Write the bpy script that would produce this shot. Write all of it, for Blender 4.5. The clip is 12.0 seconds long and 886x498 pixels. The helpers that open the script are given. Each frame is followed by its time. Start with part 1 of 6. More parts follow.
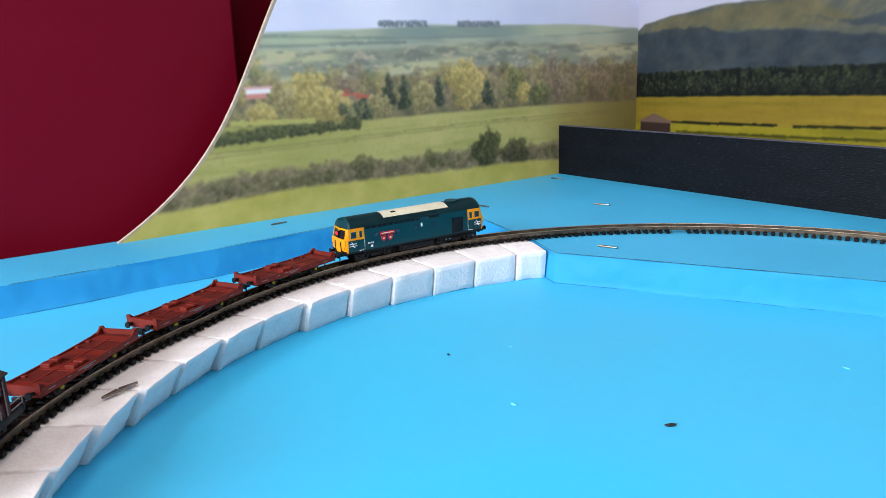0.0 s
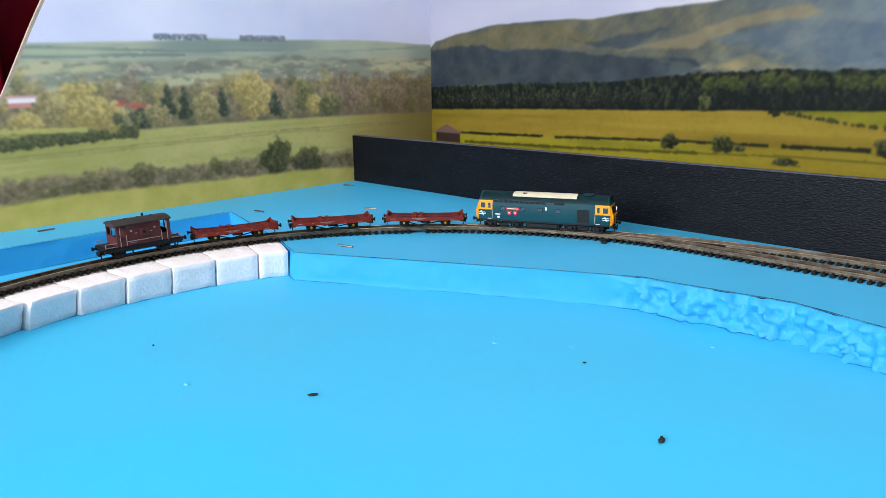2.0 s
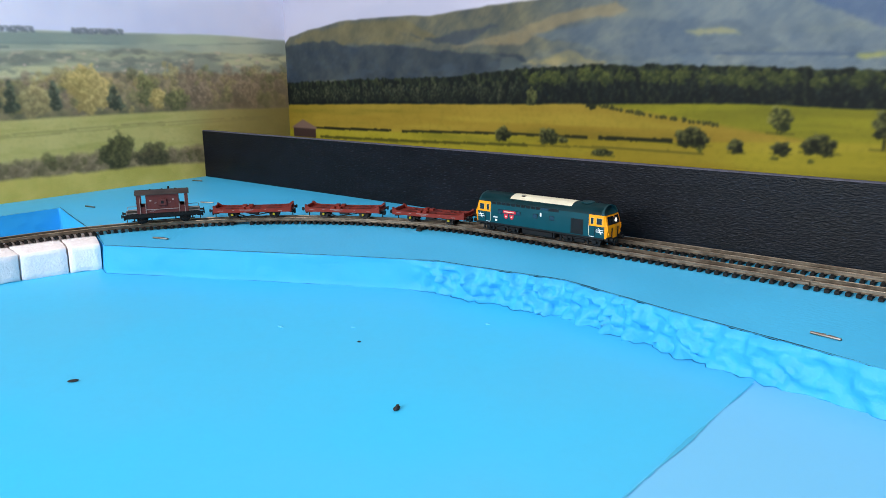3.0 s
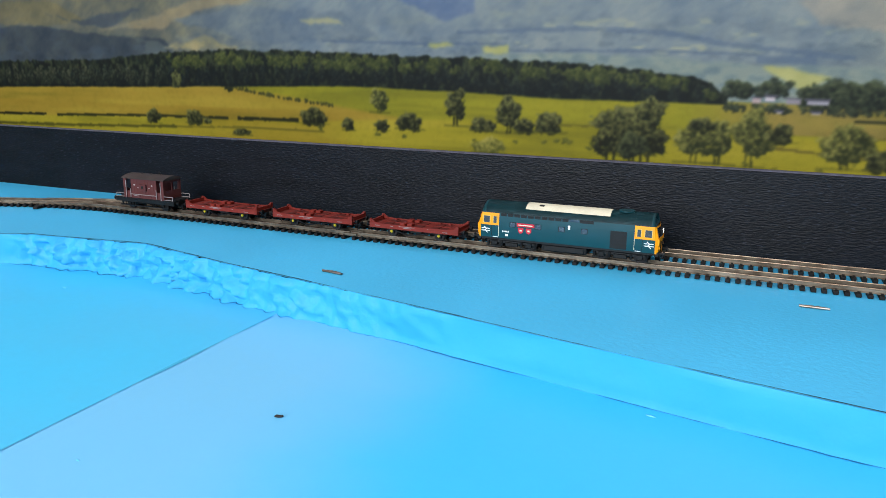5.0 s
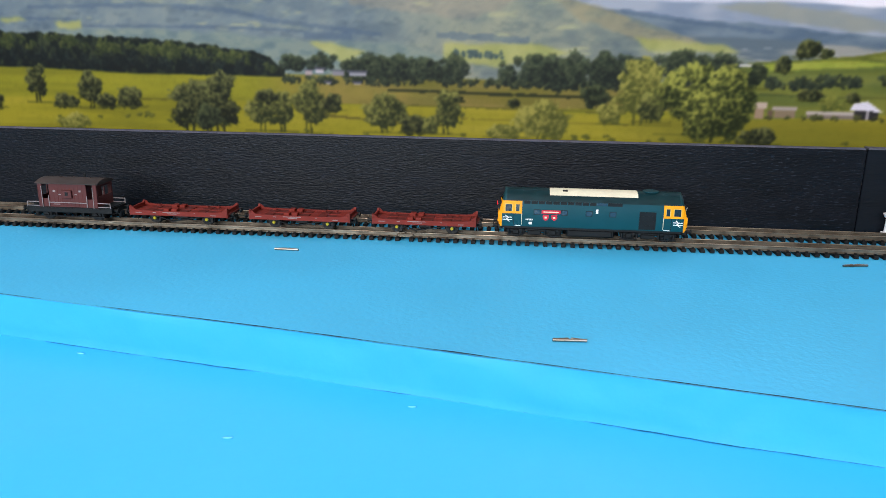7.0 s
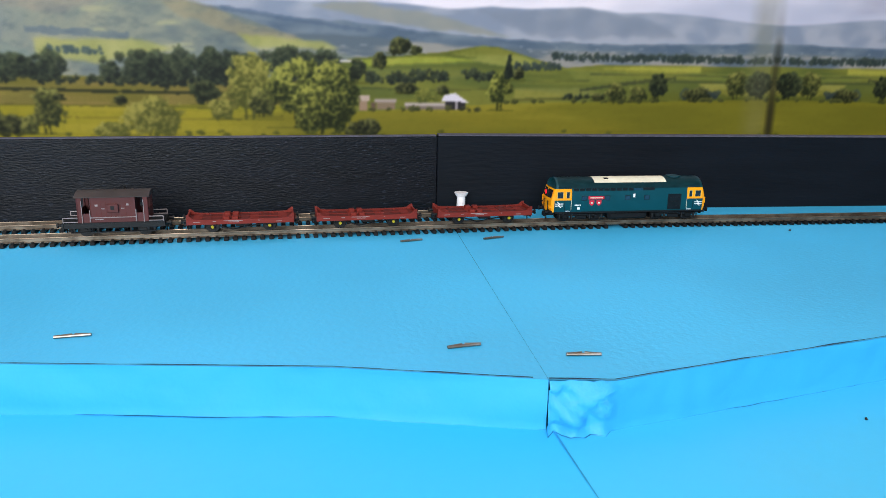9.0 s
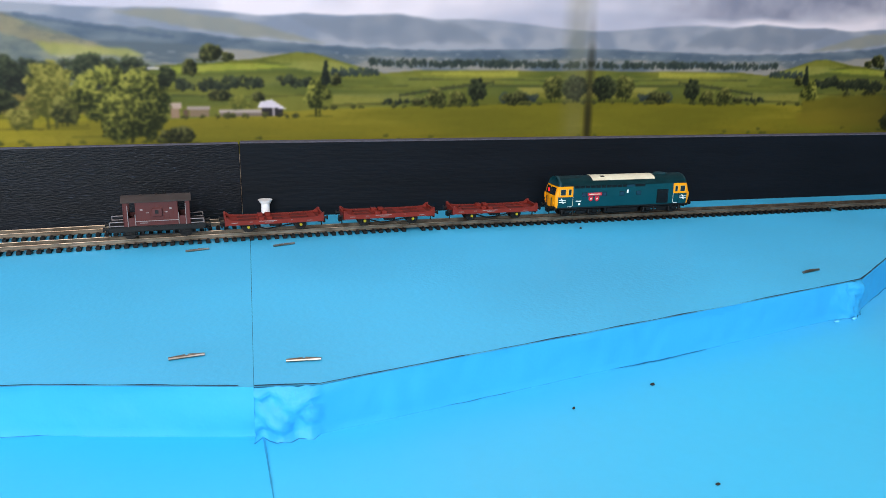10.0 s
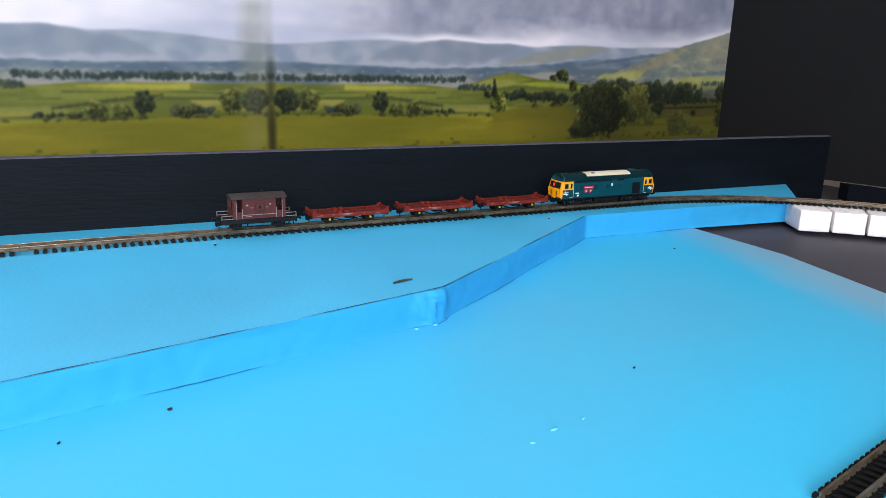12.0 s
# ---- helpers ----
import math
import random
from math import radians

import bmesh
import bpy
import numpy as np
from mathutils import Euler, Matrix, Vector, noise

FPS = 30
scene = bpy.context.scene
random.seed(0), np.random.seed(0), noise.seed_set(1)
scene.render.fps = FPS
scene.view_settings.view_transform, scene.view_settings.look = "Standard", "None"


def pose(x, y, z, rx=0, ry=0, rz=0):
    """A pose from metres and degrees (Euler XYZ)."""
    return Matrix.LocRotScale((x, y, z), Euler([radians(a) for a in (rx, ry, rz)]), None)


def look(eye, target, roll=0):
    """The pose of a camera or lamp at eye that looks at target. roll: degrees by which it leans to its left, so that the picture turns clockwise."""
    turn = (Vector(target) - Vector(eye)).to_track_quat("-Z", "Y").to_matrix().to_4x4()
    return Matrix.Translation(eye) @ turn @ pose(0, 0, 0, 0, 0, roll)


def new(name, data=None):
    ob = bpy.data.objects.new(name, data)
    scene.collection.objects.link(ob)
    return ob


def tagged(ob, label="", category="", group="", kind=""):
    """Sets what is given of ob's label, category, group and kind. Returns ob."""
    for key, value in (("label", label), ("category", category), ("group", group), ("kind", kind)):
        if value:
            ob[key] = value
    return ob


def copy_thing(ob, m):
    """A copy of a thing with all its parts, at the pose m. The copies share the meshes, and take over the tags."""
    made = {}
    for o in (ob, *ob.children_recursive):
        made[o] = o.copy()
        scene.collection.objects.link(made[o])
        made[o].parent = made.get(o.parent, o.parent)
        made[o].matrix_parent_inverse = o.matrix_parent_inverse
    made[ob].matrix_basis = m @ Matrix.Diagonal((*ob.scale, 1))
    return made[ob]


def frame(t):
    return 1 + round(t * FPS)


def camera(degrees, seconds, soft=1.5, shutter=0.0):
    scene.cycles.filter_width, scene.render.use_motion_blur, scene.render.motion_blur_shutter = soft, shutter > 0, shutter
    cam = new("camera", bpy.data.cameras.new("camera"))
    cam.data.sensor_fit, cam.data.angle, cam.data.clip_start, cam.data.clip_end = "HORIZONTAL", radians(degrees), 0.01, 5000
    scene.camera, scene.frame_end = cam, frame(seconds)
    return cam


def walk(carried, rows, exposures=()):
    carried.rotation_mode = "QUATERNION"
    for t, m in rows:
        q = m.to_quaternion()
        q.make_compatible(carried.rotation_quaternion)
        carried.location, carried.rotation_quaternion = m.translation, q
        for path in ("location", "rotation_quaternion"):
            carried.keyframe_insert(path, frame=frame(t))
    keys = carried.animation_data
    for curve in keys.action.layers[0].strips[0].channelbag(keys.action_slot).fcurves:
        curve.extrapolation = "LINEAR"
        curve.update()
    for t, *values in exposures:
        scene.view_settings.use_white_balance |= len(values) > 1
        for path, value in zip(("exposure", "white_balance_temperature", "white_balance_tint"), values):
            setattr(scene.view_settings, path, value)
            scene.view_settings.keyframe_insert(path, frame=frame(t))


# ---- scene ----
cam = camera(60.68, 12.0, soft=0.8)
walk(cam, [
    (0.0, look((0.5762, -0.6450, 0.1164), (0.1730, -0.3753, -0.0050), -1.87)),
    (0.5, look((0.5990, -0.6286, 0.1155), (0.2056, -0.3439, -0.0039), -1.71)),
    (1.0, look((0.6253, -0.6233, 0.1175), (0.2417, -0.3249, 0.0000), -1.73)),
    (1.5, look((0.6459, -0.6107, 0.1195), (0.2729, -0.2990, 0.0024), -1.63)),
    (2.0, look((0.6700, -0.5943, 0.1179), (0.3102, -0.2675, 0.0008), -0.91)),
    (2.5, look((0.6991, -0.5713, 0.1159), (0.3552, -0.2275, -0.0003), -0.89)),
    (3.0, look((0.7290, -0.5553, 0.1117), (0.4071, -0.1911, -0.0056), -0.59)),
    (5.0, look((0.8545, -0.5396, 0.1068), (0.6545, -0.0980, -0.0158), 0.55)),
    (5.5, look((0.8916, -0.5346, 0.1067), (0.7294, -0.0788, -0.0193), 0.52)),
    (6.0, look((0.9286, -0.5343, 0.1043), (0.8025, -0.0680, -0.0247), 0.56)),
    (6.5, look((0.9644, -0.5372, 0.1062), (0.8712, -0.0640, -0.0256), 0.52)),
    (7.0, look((0.9998, -0.5426, 0.1059), (0.9399, -0.0644, -0.0275), 0.77)),
    (9.0, look((1.0948, -0.5591, 0.1069), (1.1905, -0.0866, -0.0256), 1.23)),
    (9.5, look((1.1305, -0.5694, 0.1082), (1.2529, -0.1027, -0.0231), 1.11)),
    (10.0, look((1.1642, -0.5816, 0.1122), (1.3112, -0.1220, -0.0189), 1.07)),
    (10.5, look((1.1956, -0.5916, 0.1143), (1.3683, -0.1409, -0.0160), 1.25)),
    (11.0, look((1.2268, -0.6045, 0.1186), (1.4225, -0.1630, -0.0112), 1.42)),
    (11.5, look((1.2590, -0.6163, 0.1186), (1.4750, -0.1840, -0.0096), 1.54)),
    (12.0, look((1.2870, -0.6318, 0.1225), (1.5264, -0.2114, -0.0038), 1.90)),
], exposures=[(0.0, 0.0), (7.0, 0.03), (9.5, 0.06), (11.0, 0.08), (12.0, 0.2)])

# ---- world, sun-less interior, window light, exposure ----
world = bpy.data.worlds.new("world")
scene.world = world
world.use_nodes = True
world.node_tree.nodes["Background"].inputs[0].default_value = (0.75, 0.82, 0.95, 1)
world.node_tree.nodes["Background"].inputs[1].default_value = 0.35


def lamp(name, eye, target, size, size_y, watts, colour):
    data = bpy.data.lights.new(name, "AREA")
    data.shape, data.size, data.size_y, data.energy, data.color = "RECTANGLE", size, size_y, watts, colour
    ob = new(name, data)
    ob.matrix_world = look(eye, target)
    return ob


# daylight through the window behind the camera, and the ceiling light of the room
lamp("window_light", (0.55, -1.97, 0.62), (0.9, -0.3, 0.0), 1.3, 0.9, 54.0, (0.90, 0.96, 1.0))
lamp("ceiling_lamp", (0.95, -0.95, 1.44), (0.95, -0.9, 0.0), 0.6, 0.6, 9.0, (1.0, 0.84, 0.76))


# ---- materials ----
def lin(r, g, b):
    f = lambda c: (c / 255 / 12.92) if c <= 10 else ((c / 255 + 0.055) / 1.055) ** 2.4
    return (f(r), f(g), f(b), 1.0)


def material(name, colour, rough=0.5, metal=0.0, var=0.12, scale=60.0, fine=900.0, bump=0.0, bump_scale=900.0, spec=0.25, other=None, var2=0.06, emit=0.0, stretch=(1, 1, 1), glint=None):
    """A surface with variation at two sizes, optional relief, at real size in metres."""
    m = bpy.data.materials.new(name)
    m.use_nodes = True
    nt = m.node_tree
    N, L = nt.nodes, nt.links
    b = N["Principled BSDF"]
    b.inputs["Roughness"].default_value, b.inputs["Metallic"].default_value = rough, metal
    b.inputs["Specular IOR Level"].default_value = spec
    tc = N.new("ShaderNodeTexCoord")
    mp = N.new("ShaderNodeMapping")
    mp.inputs["Scale"].default_value = stretch
    L.new(tc.outputs["Object"], mp.inputs[0])
    n1, n2 = N.new("ShaderNodeTexNoise"), N.new("ShaderNodeTexNoise")
    for n, s, d in ((n1, scale, 4), (n2, fine, 3)):
        n.inputs["Scale"].default_value, n.inputs["Detail"].default_value = s, d
        L.new(mp.outputs[0], n.inputs["Vector"])
    other = other or tuple(c * (1 - 2.2 * var) for c in colour[:3]) + (1.0,)
    ramp = N.new("ShaderNodeValToRGB")
    ramp.color_ramp.elements[0].position, ramp.color_ramp.elements[1].position = 0.35, 0.65
    ramp.color_ramp.elements[0].color, ramp.color_ramp.elements[1].color = other, colour
    L.new(n1.outputs["Fac"], ramp.inputs[0])
    hsv = N.new("ShaderNodeHueSaturation")
    mr = N.new("ShaderNodeMapRange")
    mr.inputs["To Min"].default_value, mr.inputs["To Max"].default_value = 1 - 2 * var2, 1 + 2 * var2
    info = N.new("ShaderNodeObjectInfo")
    add = N.new("ShaderNodeMath")
    add.operation = "MULTIPLY_ADD"
    add.inputs[1].default_value, add.inputs[2].default_value = 0.35, -0.17
    L.new(info.outputs["Random"], add.inputs[0])
    sm = N.new("ShaderNodeMath")
    L.new(add.outputs[0], sm.inputs[0])
    L.new(n2.outputs["Fac"], sm.inputs[1])
    L.new(sm.outputs[0], mr.inputs["Value"])
    L.new(mr.outputs[0], hsv.inputs["Value"])
    L.new(ramp.outputs[0], hsv.inputs["Color"])
    L.new(hsv.outputs[0], b.inputs["Base Color"])
    r2 = N.new("ShaderNodeMapRange")
    r2.inputs["To Min"].default_value, r2.inputs["To Max"].default_value = max(rough - 0.1, 0.02), min(rough + 0.1, 1)
    L.new(n1.outputs["Fac"], r2.inputs["Value"])
    L.new(r2.outputs[0], b.inputs["Roughness"])
    if bump:
        n3, bp = N.new("ShaderNodeTexNoise"), N.new("ShaderNodeBump")
        n3.inputs["Scale"].default_value, n3.inputs["Detail"].default_value = bump_scale, 3
        L.new(mp.outputs[0], n3.inputs["Vector"])
        bp.inputs["Strength"].default_value, bp.inputs["Distance"].default_value = 0.7, bump
        L.new(n3.outputs["Fac"], bp.inputs["Height"])
        L.new(bp.outputs[0], b.inputs["Normal"])
    # bright glints of a rough surface, painted into the colour as pale streaks
    if glint:
        n4, r4, mix = N.new("ShaderNodeTexNoise"), N.new("ShaderNodeValToRGB"), N.new("ShaderNodeMix")
        mp4 = N.new("ShaderNodeMapping")
        mp4.inputs["Scale"].default_value = (0.28, 1, 1.5)
        L.new(tc.outputs["Object"], mp4.inputs[0])
        L.new(mp4.outputs[0], n4.inputs["Vector"])
        n4.inputs["Scale"].default_value, n4.inputs["Detail"].default_value = 820, 2
        r4.color_ramp.elements[0].position, r4.color_ramp.elements[1].position = 0.60, 0.72
        mix.data_type = "RGBA"
        L.new(n4.outputs["Fac"], r4.inputs[0])
        L.new(r4.outputs[0], mix.inputs["Factor"])
        L.new(hsv.outputs[0], mix.inputs["A"])
        mix.inputs["B"].default_value = glint
        L.new(mix.outputs["Result"], b.inputs["Base Color"])
    if emit:
        b.inputs["Emission Color"].default_value, b.inputs["Emission Strength"].default_value = colour, emit
    return m


BLUE = material("blue_foam", lin(69, 183, 232), 0.45, var=0.045, scale=9, fine=260, bump=0.00025, bump_scale=420, spec=0.3, var2=0.012)
BLUE_LOW = material("blue_foam_low", lin(56, 189, 238), 0.5, var=0.06, scale=5, fine=200, bump=0.00008, bump_scale=300, spec=0.35, other=lin(74, 183, 228), var2=0.012)
# same foam as the tops; shade of the side faces painted into the colour
BLUE_CUT_SHADE = material("blue_foam_cut_shade", lin(46, 156, 214), 0.6, var=0.02, scale=40, bump=0.0003, bump_scale=160, spec=0.3, var2=0.012)
BLUE_TORN_SHADE = material("blue_foam_torn_shade", lin(46, 157, 216), 0.6, var=0.02, scale=60, bump=0.0006, bump_scale=300, spec=0.35, var2=0.015)
WHITE_FOAM = material("white_polystyrene", lin(247, 242, 244), 0.75, var=0.03, scale=200, bump=0.0007, bump_scale=620, spec=0.2, var2=0.04)
BLACK_BOARD = material("black_painted_board", lin(11, 14, 21), 0.45, var=0.16, scale=60, bump=0.0006, bump_scale=760, spec=0.14, other=lin(7, 9, 14), var2=0.18, stretch=(0.42, 1, 1.5), glint=lin(40, 44, 54))
BLACK_SMOOTH = material("black_painted_wood", lin(13, 18, 25), 0.6, var=0.12, scale=40, bump=0.0004, bump_scale=240, spec=0.1, stretch=(0.3, 1, 2.0))
BOARD_EDGE = material("grey_sawn_edge", lin(84, 82, 92), 0.8, var=0.15, scale=200)
PANEL_GREY = material("charcoal_panel", lin(10, 10, 13), 0.8, var=0.1, scale=12, bump=0.0002, bump_scale=300)
PLYWOOD_GREY = material("grey_baseboard", lin(78, 75, 84), 0.6, var=0.12, scale=16, fine=300, bump=0.0002)
CRIMSON = material("crimson_door", lin(112, 3, 29), 0.5, var=0.05, scale=6, spec=0.12, var2=0.01)
CARD_EDGE = material("card_edge", lin(196, 178, 160), 0.8, var=0.1, scale=150)
ROOM = material("room_plaster", lin(205, 198, 194), 0.9, var=0.04, scale=3)
FLOOR = material("room_carpet", lin(120, 112, 108), 0.95, var=0.12, scale=30)
FOOT_LINE = material("foam_foot_line", lin(34, 128, 178), 0.8, var=0.2, scale=90)
BLUE_JOINT = material("foam_joint", lin(20, 84, 122), 0.8, var=0.3, scale=90)
PENCIL = material("marker_line", lin(32, 58, 84), 0.8, var=0.3, scale=300)
STEEL = material("staple_steel", lin(150, 143, 138), 0.42, metal=1.0, var=0.12, scale=300, other=lin(120, 105, 92))
DIRT = material("dark_crumb", lin(52, 50, 52), 0.8, var=0.3, scale=800)
CHIP = material("pale_foam_chip", lin(105, 200, 245), 0.7, var=0.05, scale=400)
RAIL_SIDE = material("rail_sides", lin(128, 116, 102), 0.4, metal=0.7, var=0.2, scale=150, other=lin(92, 80, 68))
RAIL_TOP = material("rail_head", lin(200, 184, 164), 0.34, metal=1.0, var=0.12, scale=60, other=lin(160, 138, 116))
SLEEPER = material("sleeper_plastic", lin(11, 11, 12), 0.6, var=0.2, scale=300, bump=0.0001)
PEG = material("white_plastic", lin(232, 230, 232), 0.4, var=0.03, scale=200)
TEAL = material("loco_blue", lin(3, 62, 72), 0.4, var=0.04, scale=120, spec=0.2, var2=0.02)
TEAL_ROOF = material("loco_roof_green", lin(12, 56, 63), 0.45, var=0.08, scale=150, var2=0.03)
YELLOW = material("loco_yellow", lin(235, 150, 8), 0.42, var=0.04, scale=150)
YELLOW_DULL = material("cab_window_rim", lin(206, 170, 90), 0.45, var=0.05, scale=200)
CREAM = material("roof_cream", lin(214, 208, 184), 0.55, var=0.06, scale=150)
BLACK = material("underframe_black", lin(11, 12, 14), 0.5, var=0.2, scale=300)
GREY_DARK = material("dark_grille", lin(9, 16, 21), 0.45, var=0.2, scale=300)
GLASS = material("tinted_window", lin(24, 30, 36), 0.08, var=0.1, scale=200, spec=0.8)
GLASS_GREY = material("grey_window", lin(26, 54, 72), 0.2, var=0.1, scale=200, spec=0.7)
WHITE = material("white_lettering", lin(230, 232, 232), 0.5, var=0.03, scale=400)
PLATE_RED = material("nameplate_red", lin(188, 38, 56), 0.4, var=0.06, scale=400)
RED_LIGHT = material("tail_light", lin(255, 30, 40), 0.3, var=0.02, emit=1.6)
WHITE_LIGHT = material("head_light", lin(255, 250, 235), 0.3, var=0.02, emit=1.5)
BAUXITE = material("wagon_bauxite", lin(112, 31, 21), 0.6, var=0.08, scale=200, var2=0.04)
BAUXITE_DARK = material("wagon_bauxite_dark", lin(88, 24, 17), 0.65, var=0.1, scale=200)
BROWN = material("van_brown", lin(80, 39, 38), 0.6, var=0.06, scale=200, var2=0.04)
VAN_ROOF = material("van_roof", lin(60, 52, 50), 0.7, var=0.15, scale=120)
RAIL_WHITE = material("handrail_white", lin(140, 130, 130), 0.5, var=0.05, scale=300)
HUB_YELLOW = material("axle_box_yellow", lin(170, 152, 30), 0.5, var=0.05, scale=300)
WHEEL = material("wheel_metal", lin(40, 37, 36), 0.4, metal=0.6, var=0.15, scale=300)


# ---- mesh helpers ----
def mesh_of(name, bm):
    me = bpy.data.meshes.new(name)
    bm.normal_update()
    bm.to_mesh(me)
    bm.free()
    return me


def part(name, bm, mat, parent=None, label="", smooth=False):
    me = mesh_of(name, bm)
    for m in mat if isinstance(mat, (list, tuple)) else [mat]:
        me.materials.append(m)
    if smooth:
        for p in me.polygons:
            p.use_smooth = True
    ob = new(name, me)
    if parent is not None:
        ob.parent = parent
    if label:
        ob["label"] = label
    return ob


def thing(name, label, category, group="", kind="", at=None):
    ob = new(name)
    ob.empty_display_size = 0.01
    if at is not None:
        ob.matrix_world = at
    return tagged(ob, label, category, group, kind)


def box(bm, lo, hi, bevel=0.0, seg=1):
    lo, hi = Vector(lo), Vector(hi)
    m = Matrix.Translation((lo + hi) / 2) @ Matrix.Diagonal((*(hi - lo), 1))
    vs = bmesh.ops.create_cube(bm, size=1.0, matrix=m)["verts"]
    if bevel:
        es = list({e for v in vs for e in v.link_edges})
        bmesh.ops.bevel(bm, geom=es, offset=bevel, segments=seg, affect="EDGES", profile=0.5)
    return bm


def rod(bm, a, b, r, seg=8, r2=None):
    a, b = Vector(a), Vector(b)
    m = Matrix.Translation((a + b) / 2) @ (b - a).to_track_quat("Z", "Y").to_matrix().to_4x4()
    bmesh.ops.create_cone(bm, cap_ends=True, segments=seg, radius1=r, radius2=r if r2 is None else r2, depth=(b - a).length, matrix=m)
    return bm


def prism(bm, outline, place, lo, hi):
    """Extrude an outline; place(u, v, w) gives the corner at depth w."""
    a = [bm.verts.new(place(u, v, lo)) for u, v in outline]
    b = [bm.verts.new(place(u, v, hi)) for u, v in outline]
    n = len(a)
    bm.faces.new(a)
    bm.faces.new(b[::-1])
    for i in range(n):
        bm.faces.new((a[(i + 1) % n], a[i], b[i], b[(i + 1) % n]))
    bmesh.ops.recalc_face_normals(bm, faces=bm.faces[:])
    return bm


def one(fn, *args, **kw):
    bm = bmesh.new()
    fn(bm, *args, **kw)
    return bm


DM = 0.1
MM = 0.001
PLATE_T = 0.0185
LOW = -PLATE_T

# ---- the room around, plain and closed ----
def wall_slab(name, lo, hi, mat, label):
    return tagged(part(name, one(box, lo, hi), mat), label, "wall", kind="structure")


wall_slab("wall_south_lower", (-1.6, -2.1, -0.9), (3.6, -2.0, 0.1), ROOM, "plain plastered wall below the room window")
wall_slab("wall_south_upper", (-1.6, -2.1, 1.3), (3.6, -2.0, 1.5), ROOM, "plain plastered wall above the room window")
wall_slab("wall_south_west", (-1.6, -2.1, 0.1), (-0.15, -2.0, 1.3), ROOM, "plain plastered wall beside the room window")
wall_slab("wall_south_east", (1.25, -2.1, 0.1), (3.6, -2.0, 1.3), ROOM, "plain plastered wall beside the room window")
wall_slab("wall_north", (-1.6, 0.06, -0.9), (3.6, 0.16, 1.5), ROOM, "plain plastered wall behind the scenic backdrop")
wall_slab("wall_west", (-1.6, -2.0, -0.9), (-1.5, 0.06, 1.5), ROOM, "plain plastered side wall of the room")
wall_slab("wall_east", (3.5, -2.0, -0.9), (3.6, 0.06, 1.5), ROOM, "plain plastered side wall of the room")
tagged(part("ceiling", one(box, (-1.6, -2.1, 1.5), (3.6, 0.16, 1.56)), ROOM), "plain plastered room ceiling", "ceiling", kind="structure")
tagged(part("floor", one(box, (-1.6, -2.1, -0.96), (3.6, 0.16, -0.9)), FLOOR), "dull carpeted room floor", "floor", kind="structure")

# ---- baseboard and low foam sheets ----
tagged(part("baseboard", one(box, (-0.06, -1.05, LOW - 0.022), (2.16, 0.05, LOW - 0.0045)), PLYWOOD_GREY), "grey painted plywood baseboard under the whole layout", "baseboard", kind="structure")


def flat_sheet(name, outline, z0, z1, mat, label, category, cut=None):
    bm = bmesh.new()
    prism(bm, outline, lambda u, v, w: (u * DM, v * DM, w), z0, z1)
    if cut:
        for f in bm.faces:
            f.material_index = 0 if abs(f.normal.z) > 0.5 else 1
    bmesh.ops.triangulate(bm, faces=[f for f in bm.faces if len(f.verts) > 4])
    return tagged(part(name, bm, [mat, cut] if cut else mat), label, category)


def graded_sheet(name, colour, other, fade, along, start, width):
    """Low foam whose colour is pale in a zone: full at the start, fading out over the width along a direction in plan.
    """
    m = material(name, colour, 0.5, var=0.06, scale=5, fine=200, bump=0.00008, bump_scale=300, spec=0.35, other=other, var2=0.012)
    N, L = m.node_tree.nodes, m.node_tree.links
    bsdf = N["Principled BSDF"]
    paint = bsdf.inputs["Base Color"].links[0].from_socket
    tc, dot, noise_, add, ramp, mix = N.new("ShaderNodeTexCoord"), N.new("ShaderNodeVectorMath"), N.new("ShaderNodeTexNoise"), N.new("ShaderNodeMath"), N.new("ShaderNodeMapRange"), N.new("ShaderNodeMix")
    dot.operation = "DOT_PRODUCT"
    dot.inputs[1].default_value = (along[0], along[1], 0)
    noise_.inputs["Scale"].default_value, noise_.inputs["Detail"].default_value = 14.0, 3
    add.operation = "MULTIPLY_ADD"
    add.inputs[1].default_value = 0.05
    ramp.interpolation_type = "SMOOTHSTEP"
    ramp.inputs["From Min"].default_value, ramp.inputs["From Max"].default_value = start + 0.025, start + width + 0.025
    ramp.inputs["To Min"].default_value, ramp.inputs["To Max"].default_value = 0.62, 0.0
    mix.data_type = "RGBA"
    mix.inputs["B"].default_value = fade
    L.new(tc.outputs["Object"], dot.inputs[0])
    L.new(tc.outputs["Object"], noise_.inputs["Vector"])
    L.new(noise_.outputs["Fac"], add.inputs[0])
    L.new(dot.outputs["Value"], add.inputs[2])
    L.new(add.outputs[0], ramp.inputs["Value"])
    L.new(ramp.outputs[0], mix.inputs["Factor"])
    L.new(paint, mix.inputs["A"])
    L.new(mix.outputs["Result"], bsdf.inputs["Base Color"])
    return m


